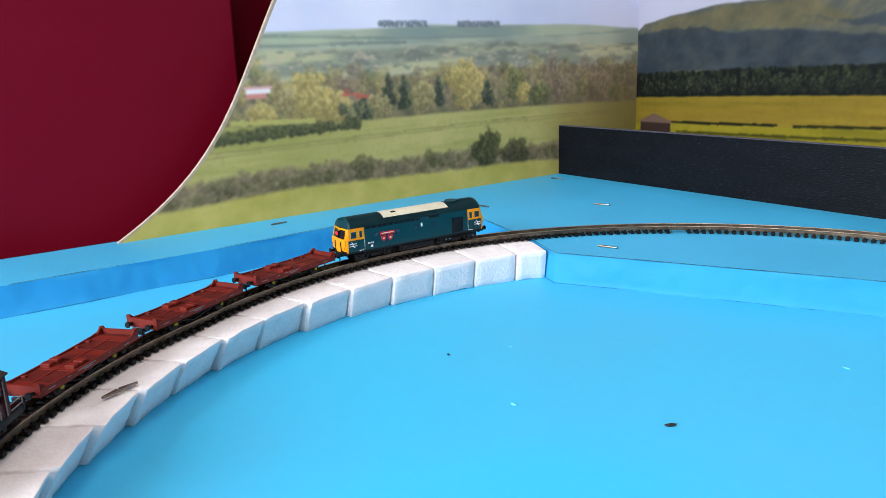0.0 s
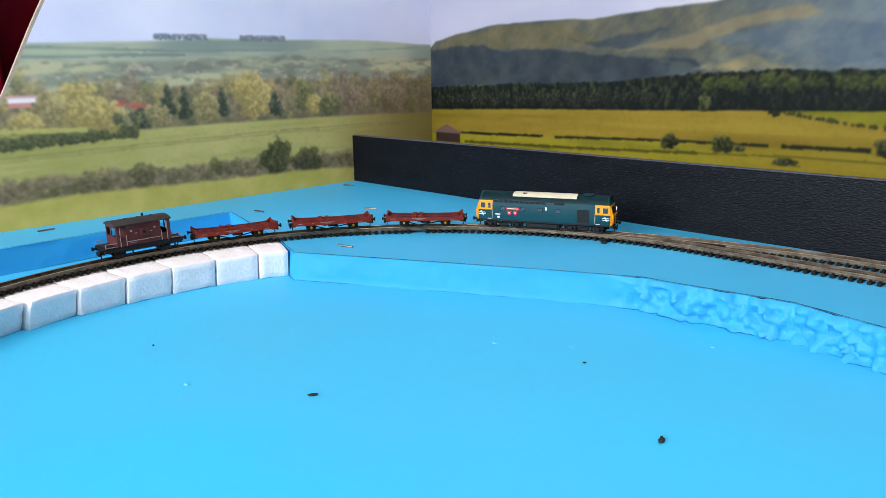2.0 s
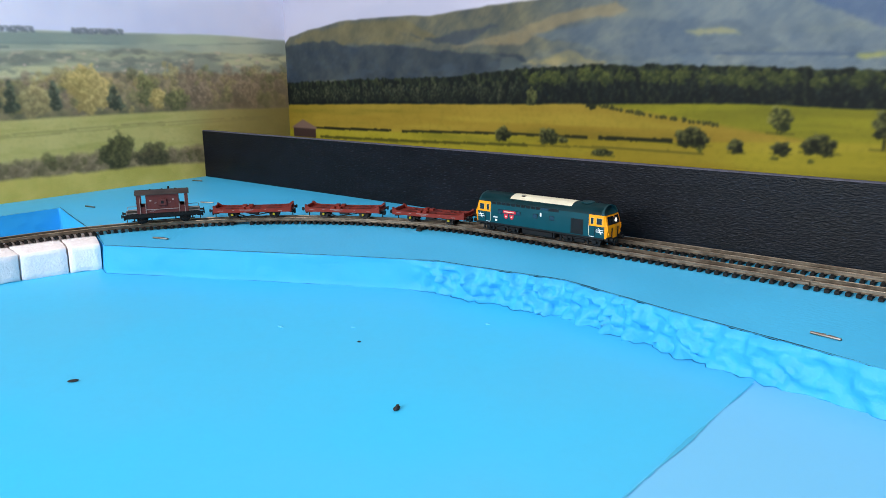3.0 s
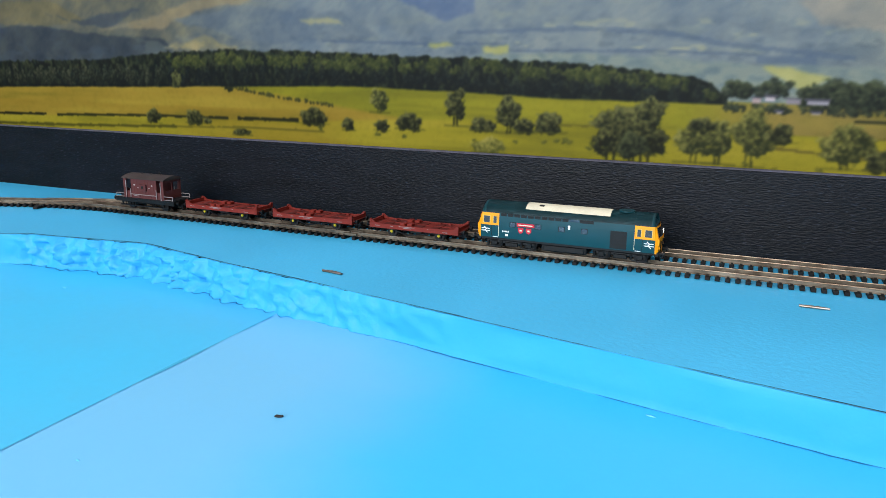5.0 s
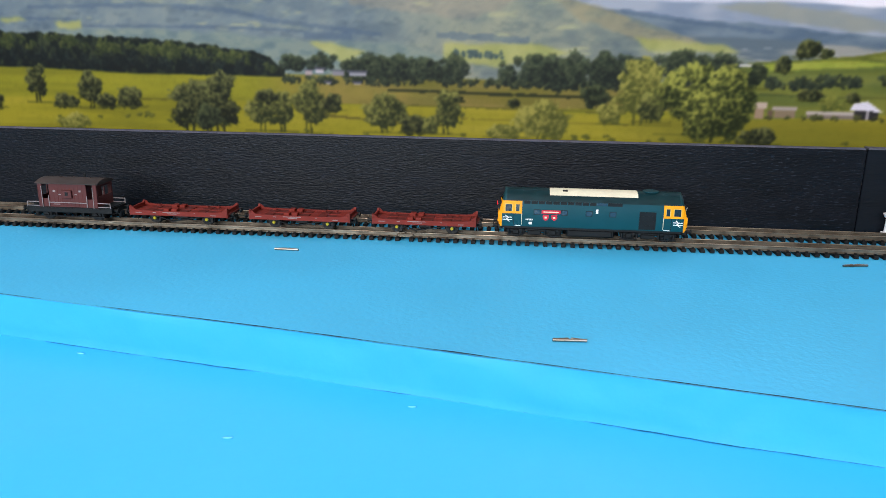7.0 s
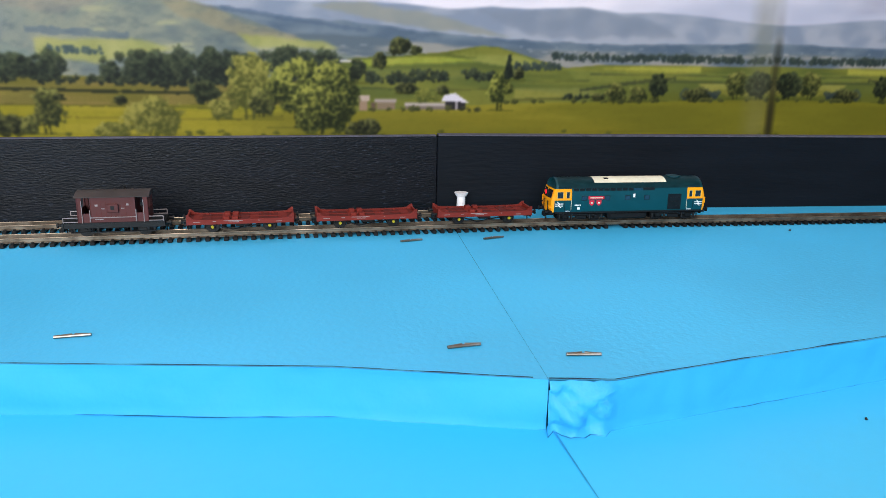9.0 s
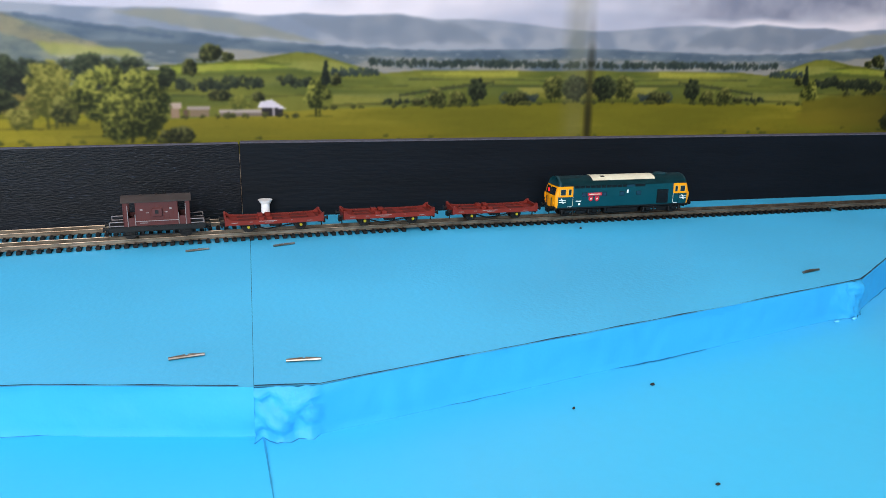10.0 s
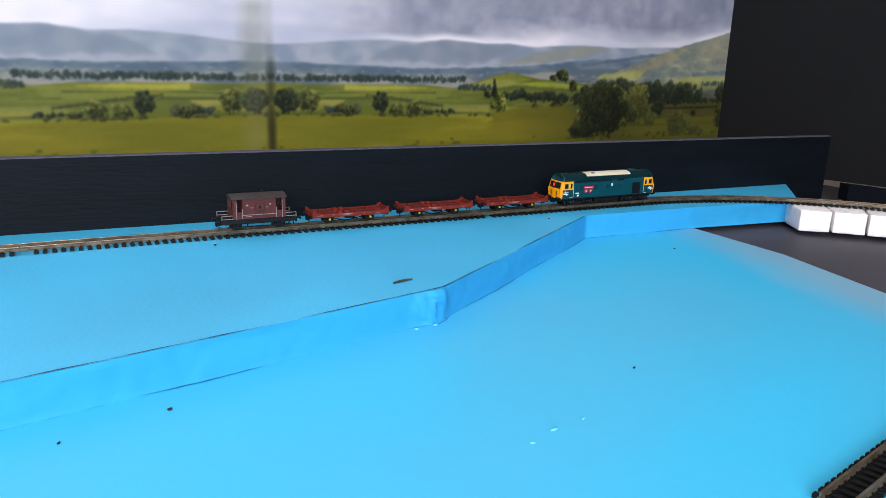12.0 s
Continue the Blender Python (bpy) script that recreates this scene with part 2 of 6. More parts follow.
BLUE_PALE = graded_sheet("blue_foam_pale_zone", lin(50, 184, 242), lin(66, 186, 238), lin(128, 190, 228), (1.0, -0.02), 0.695, 0.075)
BLUE_MIST = graded_sheet("blue_foam_sprayed_edge", lin(56, 189, 238), lin(74, 183, 228), lin(150, 168, 184), (-0.97, 0.245), -1.795, 0.06)
LOWS = [
    ("foam_sheet", [(0.1, -9.6), (6.36, -9.6), (6.30, -2.0), (0.1, -2.0)], "blue insulation foam sheet lying flat with dents and crumbs"),
    ("foam_sheet", [(6.3603, -9.6), (11.763, -9.6), (11.782, -2.0), (6.3003, -2.0)], "pale blue insulation foam sheet lying flat between joints"),
    ("foam_sheet", [(11.7633, -9.6), (16.2, -9.6), (17.64, -3.70), (17.88, -2.75), (17.92, -1.7), (11.7823, -1.7), (11.7823, -2.0)], "blue foam sheet with faded sprayed edge against grey board"),
]
for nm, ol, lb in LOWS:
    flat_sheet(nm, ol, LOW - 0.0045, LOW, BLUE_PALE if "pale" in lb else BLUE_MIST if "sprayed" in lb else BLUE_LOW, lb, "foam sheet", BLUE_CUT_SHADE)["group"] = "low foam sheets"



def joint_scar(ax, ay, bx, by, width, mat, label):
    """An uneven dark seam where two low sheets meet."""
    n = int(math.hypot(bx - ax, by - ay) / 0.03)
    d = Vector((bx - ax, by - ay)).normalized()
    bm = bmesh.new()
    rows_ = []
    for i in range(n + 1):
        x, y = ax + (bx - ax) * i / n, ay + (by - ay) * i / n
        w = width * max(0.15, 0.55 + 1.5 * noise.noise(Vector((x * 3, y * 3, 2.0))) + 0.5 * noise.noise(Vector((x * 19, y * 19, 7.0))))
        rows_.append([bm.verts.new(((x - d.y * k) * DM, (y + d.x * k) * DM, LOW + 0.0003)) for k in (-w, w)])
    for p, q in zip(rows_, rows_[1:]):
        bm.faces.new((p[0], p[1], q[1], q[0]))
    bmesh.ops.recalc_face_normals(bm, faces=bm.faces[:])
    return tagged(part("sheet_seam", bm, mat), label, "seam", kind="structure")


SCAR = material("seam_scar", lin(76, 172, 210), 0.8, var=0.25, scale=120, other=lin(64, 168, 212))
joint_scar(6.31, -2.5, 6.345, -6.5, 0.007, SCAR, "brownish scuffed seam between two low blue sheets")
joint_scar(11.778, -3.42, 11.765, -6.5, 0.004, material("seam_shadow", lin(50, 160, 212), 0.7, var=0.1, scale=60), "faint seam between two low blue sheets")
# ---- the raised foam boards that carry the track ----
EDGE_A = [(0.95, -9.6), (0.95, -6.2), (0.90, -5.0), (0.79, -3.9), (0.77, -3.0), (1.2, -3.10), (2.04, -3.28), (2.44, -3.41), (3.28, -2.94), (3.85, -2.62), (4.40, -2.34), (4.60, -2.315), (5.2, -2.215), (5.9, -2.35), (6.7, -2.475), (7.85, -2.68), (9.08, -2.87), (10.12, -3.05), (11.06, -3.215), (11.7535, -3.415)]
EDGE_B = [(11.7546, -3.4152), (11.97, -3.455), (12.5, -3.36), (13.6, -3.175), (14.8, -2.955), (16.77, -1.76), (18.0, -1.83), (19.08, -1.96)]
BACK_A = [(11.912, -0.70), (0.02, -1.0), (0.02, -0.2), (0.0, -0.2), (0.33, -9.6)]


def dense(line, step):
    out = []
    for (ax, ay), (bx, by) in zip(line, line[1:]):
        n = max(1, int(math.hypot(bx - ax, by - ay) / step))
        out += [(ax + (bx - ax) * i / n, ay + (by - ay) * i / n) for i in range(n)]
    return out + [line[-1]]


def raised_board(edge, back, label, torn):
    """A foam board: flat top, and a front face cut by hand with ripples and tears."""
    ob = thing("foam_board", label, "foam board", "raised foam boards")
    fine = dense(edge, 0.022)
    rows = 10
    bm = bmesh.new()
    ring = []
    for i, (x, y) in enumerate(fine):
        a, b = fine[max(i - 1, 0)], fine[min(i + 1, len(fine) - 1)]
        d = Vector((b[0] - a[0], b[1] - a[1], 0)).normalized()
        out = Vector((d.y, -d.x, 0))
        t = torn(x)
        col = []
        for k in range(rows + 1):
            z = -k / rows
            p = Vector((x, y, z * PLATE_T / DM))
            n = noise.noise(Vector((x * 2.3, y * 2.3, z * 1.1))) * 0.012 + noise.noise(Vector((x * 14, y * 14, z * 2.2))) * 0.004
            r = (noise.noise(Vector((x * 11, y * 9, z * 1.6))) * 0.055 + max(0.0, noise.noise(Vector((x * 13 + z * 3, y * 5, z * 1.2)))) * 0.10 + noise.noise(Vector((x * 34, y * 27, z * 5))) * 0.06) * t
            amt = 0.25 if k == 0 else 1.0
            if k == rows:
                n, r = n + 0.004, r * 0.7 + 0.02 * t
            col.append(bm.verts.new((p + out * (n + r + 0.03 * t * (k > 0)) * amt) * DM))
        ring.append(col)
    for a, b in zip(ring, ring[1:]):
        for k in range(rows):
            f = bm.faces.new((a[k], a[k + 1], b[k + 1], b[k]))
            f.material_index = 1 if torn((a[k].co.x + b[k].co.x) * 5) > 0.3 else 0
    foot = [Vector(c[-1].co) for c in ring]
    part("cut_face", bm, [BLUE_CUT_SHADE, BLUE_TORN_SHADE], ob, "hand-cut wavy blue foam edge", smooth=True)
    # thin dark line of uneven width along the board's foot
    bm = bmesh.new()
    run = []
    for i, p in enumerate(foot):
        q = foot[min(i + 1, len(foot) - 1)] - foot[max(i - 1, 0)]
        o = Vector((q.y, -q.x, 0)).normalized()
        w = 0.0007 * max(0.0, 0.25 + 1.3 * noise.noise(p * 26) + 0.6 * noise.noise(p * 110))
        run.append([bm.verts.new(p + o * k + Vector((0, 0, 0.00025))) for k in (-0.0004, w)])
    for p, q in zip(run, run[1:]):
        bm.faces.new((p[0], p[1], q[1], q[0]))
    bmesh.ops.recalc_face_normals(bm, faces=bm.faces[:])
    part("foot_gap", bm, FOOT_LINE, ob, "dark broken line along the foot of the foam board")
    bm = bmesh.new()
    top = [bm.verts.new((x * DM, y * DM, 0.0)) for x, y in fine] + [bm.verts.new((x * DM, y * DM, 0.0)) for x, y in back]
    f = bm.faces.new(top)
    bmesh.ops.recalc_face_normals(bm, faces=[f])
    if f.normal.z < 0:
        f.normal_flip()
    bmesh.ops.triangulate(bm, faces=[f])
    rim = [bm.verts.new((x * DM, y * DM, LOW)) for x, y in back]
    tops = [v for v in top[-len(back):]]
    for i in range(len(back) - 1):
        bm.faces.new((tops[i], rim[i], rim[i + 1], tops[i + 1]))
    part("top_sheet", bm, BLUE, ob)
    return ob


board_a = raised_board(EDGE_A, BACK_A, "thick blue foam board carrying the main line and siding", lambda x: max(0.0, min(1.0, (x - 4.25) / 0.25)) * max(0.0, min(1.0, (7.4 - x) / 1.6)))
board_b = raised_board(EDGE_B, [(19.32, -1.75), (19.9, -1.2), (19.9, -1.1), (11.915, -0.70)], "thick blue foam board tapering to a narrow end", lambda x: 0.85 if x < 11.95 else max(0.0, 0.5 - abs(x - 14.72) * 3.5))
bm = bmesh.new()
prism(bm, [(11.912, -0.70), (11.915, -0.70), (11.7565, -3.40), (11.7535, -3.40)], lambda u, v, w: (u * DM, v * DM, w), LOW, -0.0002)
part("joint_filler", bm, BLUE_JOINT, board_a, "darker blue joint between boards")


def pencil_run(board, line, width=0.011, gaps=7):
    """A marker line drawn along the cut edge, broken here and there."""
    pts = dense(line, 0.05)
    bm = bmesh.new()
    run = []
    for a, b in zip(pts, pts[1:]):
        d = Vector((b[0] - a[0], b[1] - a[1]))
        n = Vector((-d.y, d.x)).normalized()
        w = width * max(0.12, 0.75 + 0.5 * noise.noise(Vector((a[0] * 6, a[1] * 6, 1))) + 0.9 * min(0.0, 0.12 + noise.noise(Vector((a[0] * 1.7, a[1] * 1.3, 4.0)))))
        run.append([bm.verts.new(((a[0] + n.x * k) * DM, (a[1] + n.y * k) * DM, 0.00035)) for k in (0.002, w)])
    for p, q in zip(run, run[1:]):
        bm.faces.new((p[0], q[0], q[1], p[1]))
    bmesh.ops.recalc_face_normals(bm, faces=bm.faces[:])
    part("marker_line", bm, PENCIL, board, "dark marker pen cutting line")


pencil_run(board_a, EDGE_A[1:])
pencil_run(board_b, EDGE_B[:6])

# ---- black boards in front of the backdrop, end panel, doors ----
def long_board(a, b, height, thick, mat, label):
    """An upright painted board from a to b (decimetres) with a pale sawn top edge."""
    d = Vector((b[0] - a[0], b[1] - a[1], 0))
    ob = thing("black_board", label, "board", "black boards", at=Matrix.Translation((a[0] * DM, a[1] * DM, 0)) @ pose(0, 0, 0, 0, 0, math.degrees(math.atan2(d.y, d.x))))
    n = d.length * DM
    part("face_board", one(box, (0, 0, LOW), (n, thick, height - 0.0006), 0.0004), mat, ob)
    part("top_edge", one(box, (0.0006, 0.0004, height - 0.0006), (n - 0.0006, thick - 0.0004, height + 0.0002)), BOARD_EDGE, ob, "pale grey sawn top edge")
    return ob


long_board((0.0, -1.19), (11.86, -0.83), 0.0487, 0.005, BLACK_BOARD, "long rough black painted board standing behind the tracks")
long_board((11.862, -0.835), (20.42, -1.295), 0.0490, 0.009, BLACK_SMOOTH, "smooth black painted wooden board standing behind the track")

bm = bmesh.new()
prism(bm, [(20.18, 0.02), (21.0, -2.6), (22.0, -6.0), (22.15, -6.0), (20.35, 0.02)], lambda u, v, w: (u * DM, v * DM, w), -0.0, 0.36)
tagged(part("end_panel", bm, PANEL_GREY), "tall matt charcoal end panel of the layout", "panel")
bm = bmesh.new()
prism(bm, [(20.62, -1.35), (21.0, -2.64), (21.9, -6.0), (21.5, -6.0), (20.9, -3.0), (20.55, -1.5)], lambda u, v, w: (u * DM, v * DM, w), LOW, -0.001)
tagged(part("ledge_strip", bm, BLACK_SMOOTH), "dark ledge at the foot of the charcoal panel", "ledge")


def door_leaf(y0, y1, x0, x1, label):
    ob = thing("cupboard_door", label, "door", "crimson doors")
    part("leaf", one(box, (x0, y0, -0.10), (x1, y1, 0.75), 0.002, 2), CRIMSON, ob)
    return ob


door_leaf(-1.30, -0.4385, -0.022, -0.008, "glossy crimson cupboard door standing ajar behind the backdrop")
door_leaf(-0.4325, 0.02, -0.062, -0.048, "glossy crimson cupboard door set back in shade")
tagged(part("door_frame", one(box, (-0.075, -1.30, -0.12), (-0.064, 0.05, 0.8)), BLACK), "dark cupboard frame behind the crimson doors", "frame", kind="structure")


# ---- printed landscape sheets: flat prints, coloured point by point from painted layers ----
def lattice(seed):
    return np.random.RandomState(seed).rand(256, 256)


def value_noise(x, z, seed):
    g = lattice(seed)
    xi, zi = np.floor(x).astype(int), np.floor(z).astype(int)
    fx, fz = x - xi, z - zi
    fx, fz = fx * fx * (3 - 2 * fx), fz * fz * (3 - 2 * fz)
    a, b = g[xi % 256, zi % 256], g[(xi + 1) % 256, zi % 256]
    c, d = g[xi % 256, (zi + 1) % 256], g[(xi + 1) % 256, (zi + 1) % 256]
    return (a * (1 - fx) + b * fx) * (1 - fz) + (c * (1 - fx) + d * fx) * fz


def fbm(x, z, scale, seed, octaves=4, sx=1.0):
    out, amp, tot = 0.0, 1.0, 0.0
    for o in range(octaves):
        out = out + amp * value_noise(x * scale * sx + 31.7 * o, z * scale + 17.3 * o, seed + o)
        tot, amp, scale = tot + amp, amp * 0.55, scale * 2.05
    return out / tot


class Print:
    """A picture on an even grid in decimetres: X along the sheet, Z up."""

    def __init__(self, x1, z0, z1, step):
        self.step, self.z0 = step, z0
        self.X, self.Z = np.meshgrid(np.arange(0.0, x1, step), np.arange(z0, z1, step))
        self.C = np.zeros(self.X.shape + (3,))

    def fill(self, mask, colour, colour2=None, k=None, soft=None):
        c = np.array(colour, float)
        if colour2 is not None:
            c = c + (np.array(colour2, float) - c) * np.clip(k, 0, 1)[..., None]
        m = np.clip(mask, 0, 1)[..., None] if mask.dtype != bool else mask.astype(float)[..., None]
        self.C = self.C * (1 - m) + c * m

    def below(self, line, rough=0.0, scale=8.0, seed=1, soft=0.012):
        xs, zs = zip(*line)
        top = np.interp(self.X, xs, zs)
        if rough:
            top = top + (fbm(self.X, 0 * self.X, scale, seed, 4) - 0.5) * 2 * rough
        return np.clip((top - self.Z) / soft + 0.5, 0, 1)

    def tree(self, cx, base, half, height, light, dark, seed, trunk=True, clumps=26, round_=True, alpha=1.0):
        """A crown of uneven lobes with ragged leaf edges, lit from the upper left, with gaps."""
        h = self.step
        c0, c1 = int((cx - half * 1.35 - 0.03) / h), int((cx + half * 1.35 + 0.03) / h) + 1
        r0, r1 = int((base - 0.03 - self.z0) / h), int((base + height * 1.15 + 0.03 - self.z0) / h) + 1
        sl = (slice(max(r0, 0), max(r1, 0)), slice(max(c0, 0), max(c1, 0)))
        x, z, col = self.X[sl], self.Z[sl], self.C[sl]
        if not x.size:
            return
        rs = np.random.RandomState(seed)
        coarse = fbm(x, z, min(40.0, max(14.0, 1.8 / half)), seed % 150 + 3, 3) - 0.5
        leaf = fbm(x, z, 52.0, seed % 97 + 11, 2) - 0.5
        light, dark = np.array(light, float), np.array(dark, float)
        lo = 0.16 if trunk else 0.0
        if trunk:
            lean = rs.uniform(-0.1, 0.1) * half
            for q in (-0.16, 0.1):
                m = (np.abs(x - cx - q * half - lean * (z - base) / height - coarse * 0.02) < max(h * 0.7, half * 0.045)) & (z > base) & (z < base + height * 0.5)
                col[m] = col[m] * 0.3 + dark * 0.6
        best, tone = np.full(x.shape, -9.0), np.zeros(x.shape)
        for i in range(max(6, min(26, int(clumps * 0.65)))):
            v = (i + rs.rand()) / max(6, min(26, int(clumps * 0.65)))
            if round_:
                w = math.sin(min(1.0, 0.18 + 0.72 * v) * math.pi) ** 0.7
                q, r = rs.uniform(-0.66, 0.66) * w, rs.uniform(0.32, 0.55) * (0.6 + 0.4 * w)
            else:
                w = 1.0 - 0.92 * v
                q, r = rs.uniform(-0.5, 0.5) * w, 0.18 + 0.42 * w
            rx, rz = r * half, min(r * half, height * 0.34) * rs.uniform(0.75, 1.0)
            zc = base + height * (lo + (1 - lo) * (0.14 + 0.76 * v))
            ex, ez = (x - cx - q * half) / max(rx, h), (z - zc) / max(rz, h)
            d = 1.0 - np.sqrt(ex * ex + ez * ez) + 0.95 * coarse + 0.9 * leaf
            t = 0.36 + 0.32 * ez - 0.16 * ex + 0.34 * (v - 0.5) - 0.14 * q + rs.uniform(-0.14, 0.14)
            win = d > best
            best, tone = np.where(win, d, best), np.where(win, t, tone)
        m = np.clip(best / 0.30 + 0.25, 0, 1)[..., None] * alpha
        tone = np.clip(tone + 1.5 * leaf + 0.5 * coarse, 0, 1)[..., None]
        col[:] = col * (1 - m) + (dark * (1 - tone) + light * tone) * m

    def patch(self, outline, colour, colour2, k, alpha, seed, wander=0.05, blur=2):
        """A painted area with a wandering, soft outline."""
        xs, zs = [p[0] for p in outline], [p[1] for p in outline]
        h = self.step
        c0, c1 = max(0, int((min(xs) - 0.3) / h)), int((max(xs) + 0.3) / h)
        r0, r1 = max(0, int((min(zs) - 0.2 - self.z0) / h)), int((max(zs) + 0.2 - self.z0) / h)
        sl = (slice(r0, r1), slice(c0, c1))
        x, z = self.X[sl], self.Z[sl]
        wx = x + (fbm(x, z, 5.0, seed, 4) - 0.5) * 4 * wander
        wz = z + (fbm(x, z, 6.0, seed + 3, 4) - 0.5) * 2 * wander
        m = np.zeros_like(x)
        for (ax, az), (bx, bz) in zip(outline, outline[1:] + outline[:1]):
            if az != bz:
                m += ((az > wz) != (bz > wz)) & (wx < (bx - ax) * (wz - az) / (bz - az) + ax)
        m = m % 2
        for _ in range(blur):
            q = np.pad(m, 1, mode="edge")
            q = (q[:-2] + 2 * q[1:-1] + q[2:]) / 4
            m = (q[:, :-2] + 2 * q[:, 1:-1] + q[:, 2:]) / 4
        m = (m * alpha)[..., None]
        c = np.array(colour, float)
        c = c + (np.array(colour2, float) - c) * np.clip(k[sl], 0, 1)[..., None]
        self.C[sl] = self.C[sl] * (1 - m) + c * m

    def soften(self, k):
        """The slight blur of a picture blown up for printing."""
        for _ in range(k):
            c = np.pad(self.C, ((1, 1), (1, 1), (0, 0)), mode="edge")
            c = (c[:-2] + 2 * c[1:-1] + c[2:]) / 4
            self.C = (c[:, :-2] + 2 * c[:, 1:-1] + c[:, 2:]) / 4

    def relief(self, scale, seed, slant, stretch, octaves=5):
        """Light and shade of folded ground, 0 to 1, the light coming from the upper left."""
        e = fbm(self.X + slant * self.Z, self.Z * stretch, scale, seed, octaves)
        gz_, gx_ = np.gradient(e, self.step)
        g = (gx_ * 0.9 - gz_ * 0.45) / scale
        return np.clip(0.5 + g * 0.9, 0, 1)

    def hedge(self, line, height, light, dark, seed, n):
        xs, zs = zip(*line)
        rs = np.random.RandomState(seed)
        for i in range(n):
            x = xs[0] + (xs[-1] - xs[0]) * (i + rs.rand()) / n
            z = float(np.interp(x, xs, zs))
            h = height * rs.uniform(0.6, 1.25)
            self.tree(x, z, h * rs.uniform(0.5, 0.9), h, light, dark, seed * 13 + i, False, 9, True, 0.85)

    def stroke(self, line, width, colour, alpha=0.85, seed=5):
        xs, zs = zip(*line)
        mid = np.interp(self.X, xs, zs)
        m = (self.X > xs[0]) & (self.X < xs[-1]) & (np.abs(self.Z - mid) < width * (0.5 + fbm(self.X, self.Z, 20, seed, 2)))
        self.fill(m * alpha, colour)

    def block(self, x0, x1, z0, z1, colour, alpha=1.0):
        m = (self.X > x0) & (self.X < x1) & (self.Z > z0) & (self.Z < z1)
        self.fill(m * alpha, colour)


SEAM = 14.77


def paint_valley():
    """Long sheet: a valley with fields, woods and hills up to the seam, past which the print repeats mirrored and a little altered."""
    p = Print(20.34, 0.30, 2.62, 0.0085)
    X, Z = p.X, p.Z
    n1, n2, n3 = fbm(X, Z, 1.1, 21), fbm(X, Z, 6.0, 33), fbm(X, Z, 40.0, 44, 3)
    mottle, speck = fbm(X, Z, 9.0, 91, 4, 0.4), fbm(X, Z, 24.0, 93, 3, 0.45)
    cloud = fbm(X, Z, 0.9, 61, 5, 0.45)
    p.fill(np.ones_like(X), (240, 241, 243), (190, 200, 214), np.clip((cloud - 0.5) * 5, 0, 1))
    p.fill(np.clip((4.5 - X) / 2.0, 0, 1) * 0.7, (176, 188, 208), (196, 204, 220), np.clip((cloud - 0.4) * 4, 0, 1))
    # far ridge in haze, its lit slope and the wooded valley floor
    far = [(0, 1.2), (9.6, 1.36), (10.3, 1.34), (11.06, 1.315), (11.4, 1.325), (11.77, 1.315), (12.08, 1.29), (12.4, 1.315), (12.7, 1.31), (13.1, 1.335), (13.4, 1.30), (13.7, 1.31), (14.2, 1.28), (14.8, 1.235)]
    fm = p.below(far, 0.008, 5, 2, 0.015)
    p.fill(fm, (150, 166, 180), (176, 187, 194), np.clip((1.24 - Z) * 2.4 + (p.relief(1.6, 63, 0.6, 1.6, 3) - 0.5) * 1.4 + 0.3, 0, 1))
    p.patch([(11.1, 1.31), (11.5, 1.31), (11.96, 1.255), (12.56, 1.11), (12.3, 1.12), (11.76, 1.17), (11.3, 1.25)], (150, 160, 150), (172, 174, 152), n2, 0.75, 301, 0.02)
    p.patch([(12.3, 1.28), (13.1, 1.32), (13.6, 1.26), (13.9, 1.13), (12.7, 1.11)], (132, 148, 162), (154, 166, 172), n2, 0.5, 305, 0.03)
    band = p.below([(9, 1.30), (10.5, 1.27), (11.0, 1.20), (11.35, 1.19), (11.84, 1.14), (12.34, 1.10), (13.2, 1.065), (14.2, 1.085), (14.8, 1.10)], 0.012, 9, 14, 0.015)
    p.fill(band, (104, 126, 142), (132, 150, 158), np.clip((mottle - 0.36) * 3, 0, 1))
    p.fill(p.below([(9, 1.10), (11.3, 1.10), (12.3, 1.03), (13.2, 1.015), (14.8, 1.02)], 0.008, 7, 16, 0.02), (112, 130, 138), (164, 168, 158), np.clip((fbm(X, Z, 15, 15, 4, 0.18) - 0.42) * 5, 0, 1))
    rs = np.random.RandomState(12)
    for k in range(40):
        x, z = rs.uniform(11.2, 14.75), rs.uniform(0.97, 1.04)
        p.block(x, x + rs.uniform(0.01, 0.05), z, z + 0.009, (196, 200, 196), 0.45)
    # the great hills of the left and middle
    hills = [(0, 1.38), (0.09, 1.45), (0.5, 1.53), (0.95, 1.585), (1.7, 1.60), (2.24, 1.59), (2.86, 1.63), (3.47, 1.66), (4.6, 1.86), (6.0, 2.02), (7.4, 1.90), (8.5, 1.72), (9.4, 1.52), (10.15, 1.34), (10.68, 1.18), (11.27, 0.98), (11.6, 0.90), (14.8, 0.80)]
    hm = p.below(hills, 0.012, 5, 8, 0.015)
    big, fine = p.relief(0.9, 73, 0.9, 1.1, 4), p.relief(4.5, 79, -0.5, 1.2, 4)
    light = np.clip(0.55 + (big - 0.5) * 0.6 + (fine - 0.5) * 0.22 + (n2 - 0.5) * 0.35, 0, 1)
    p.fill(hm, (88, 100, 100), (134, 136, 108), light)
    p.fill(hm * np.clip((X - 3.2) / 1.6, 0, 1), (112, 134, 146), (146, 161, 156), light)
    p.fill(hm * np.clip((X - 8.6) / 0.8, 0, 1), (132, 148, 140), (168, 174, 148), light)
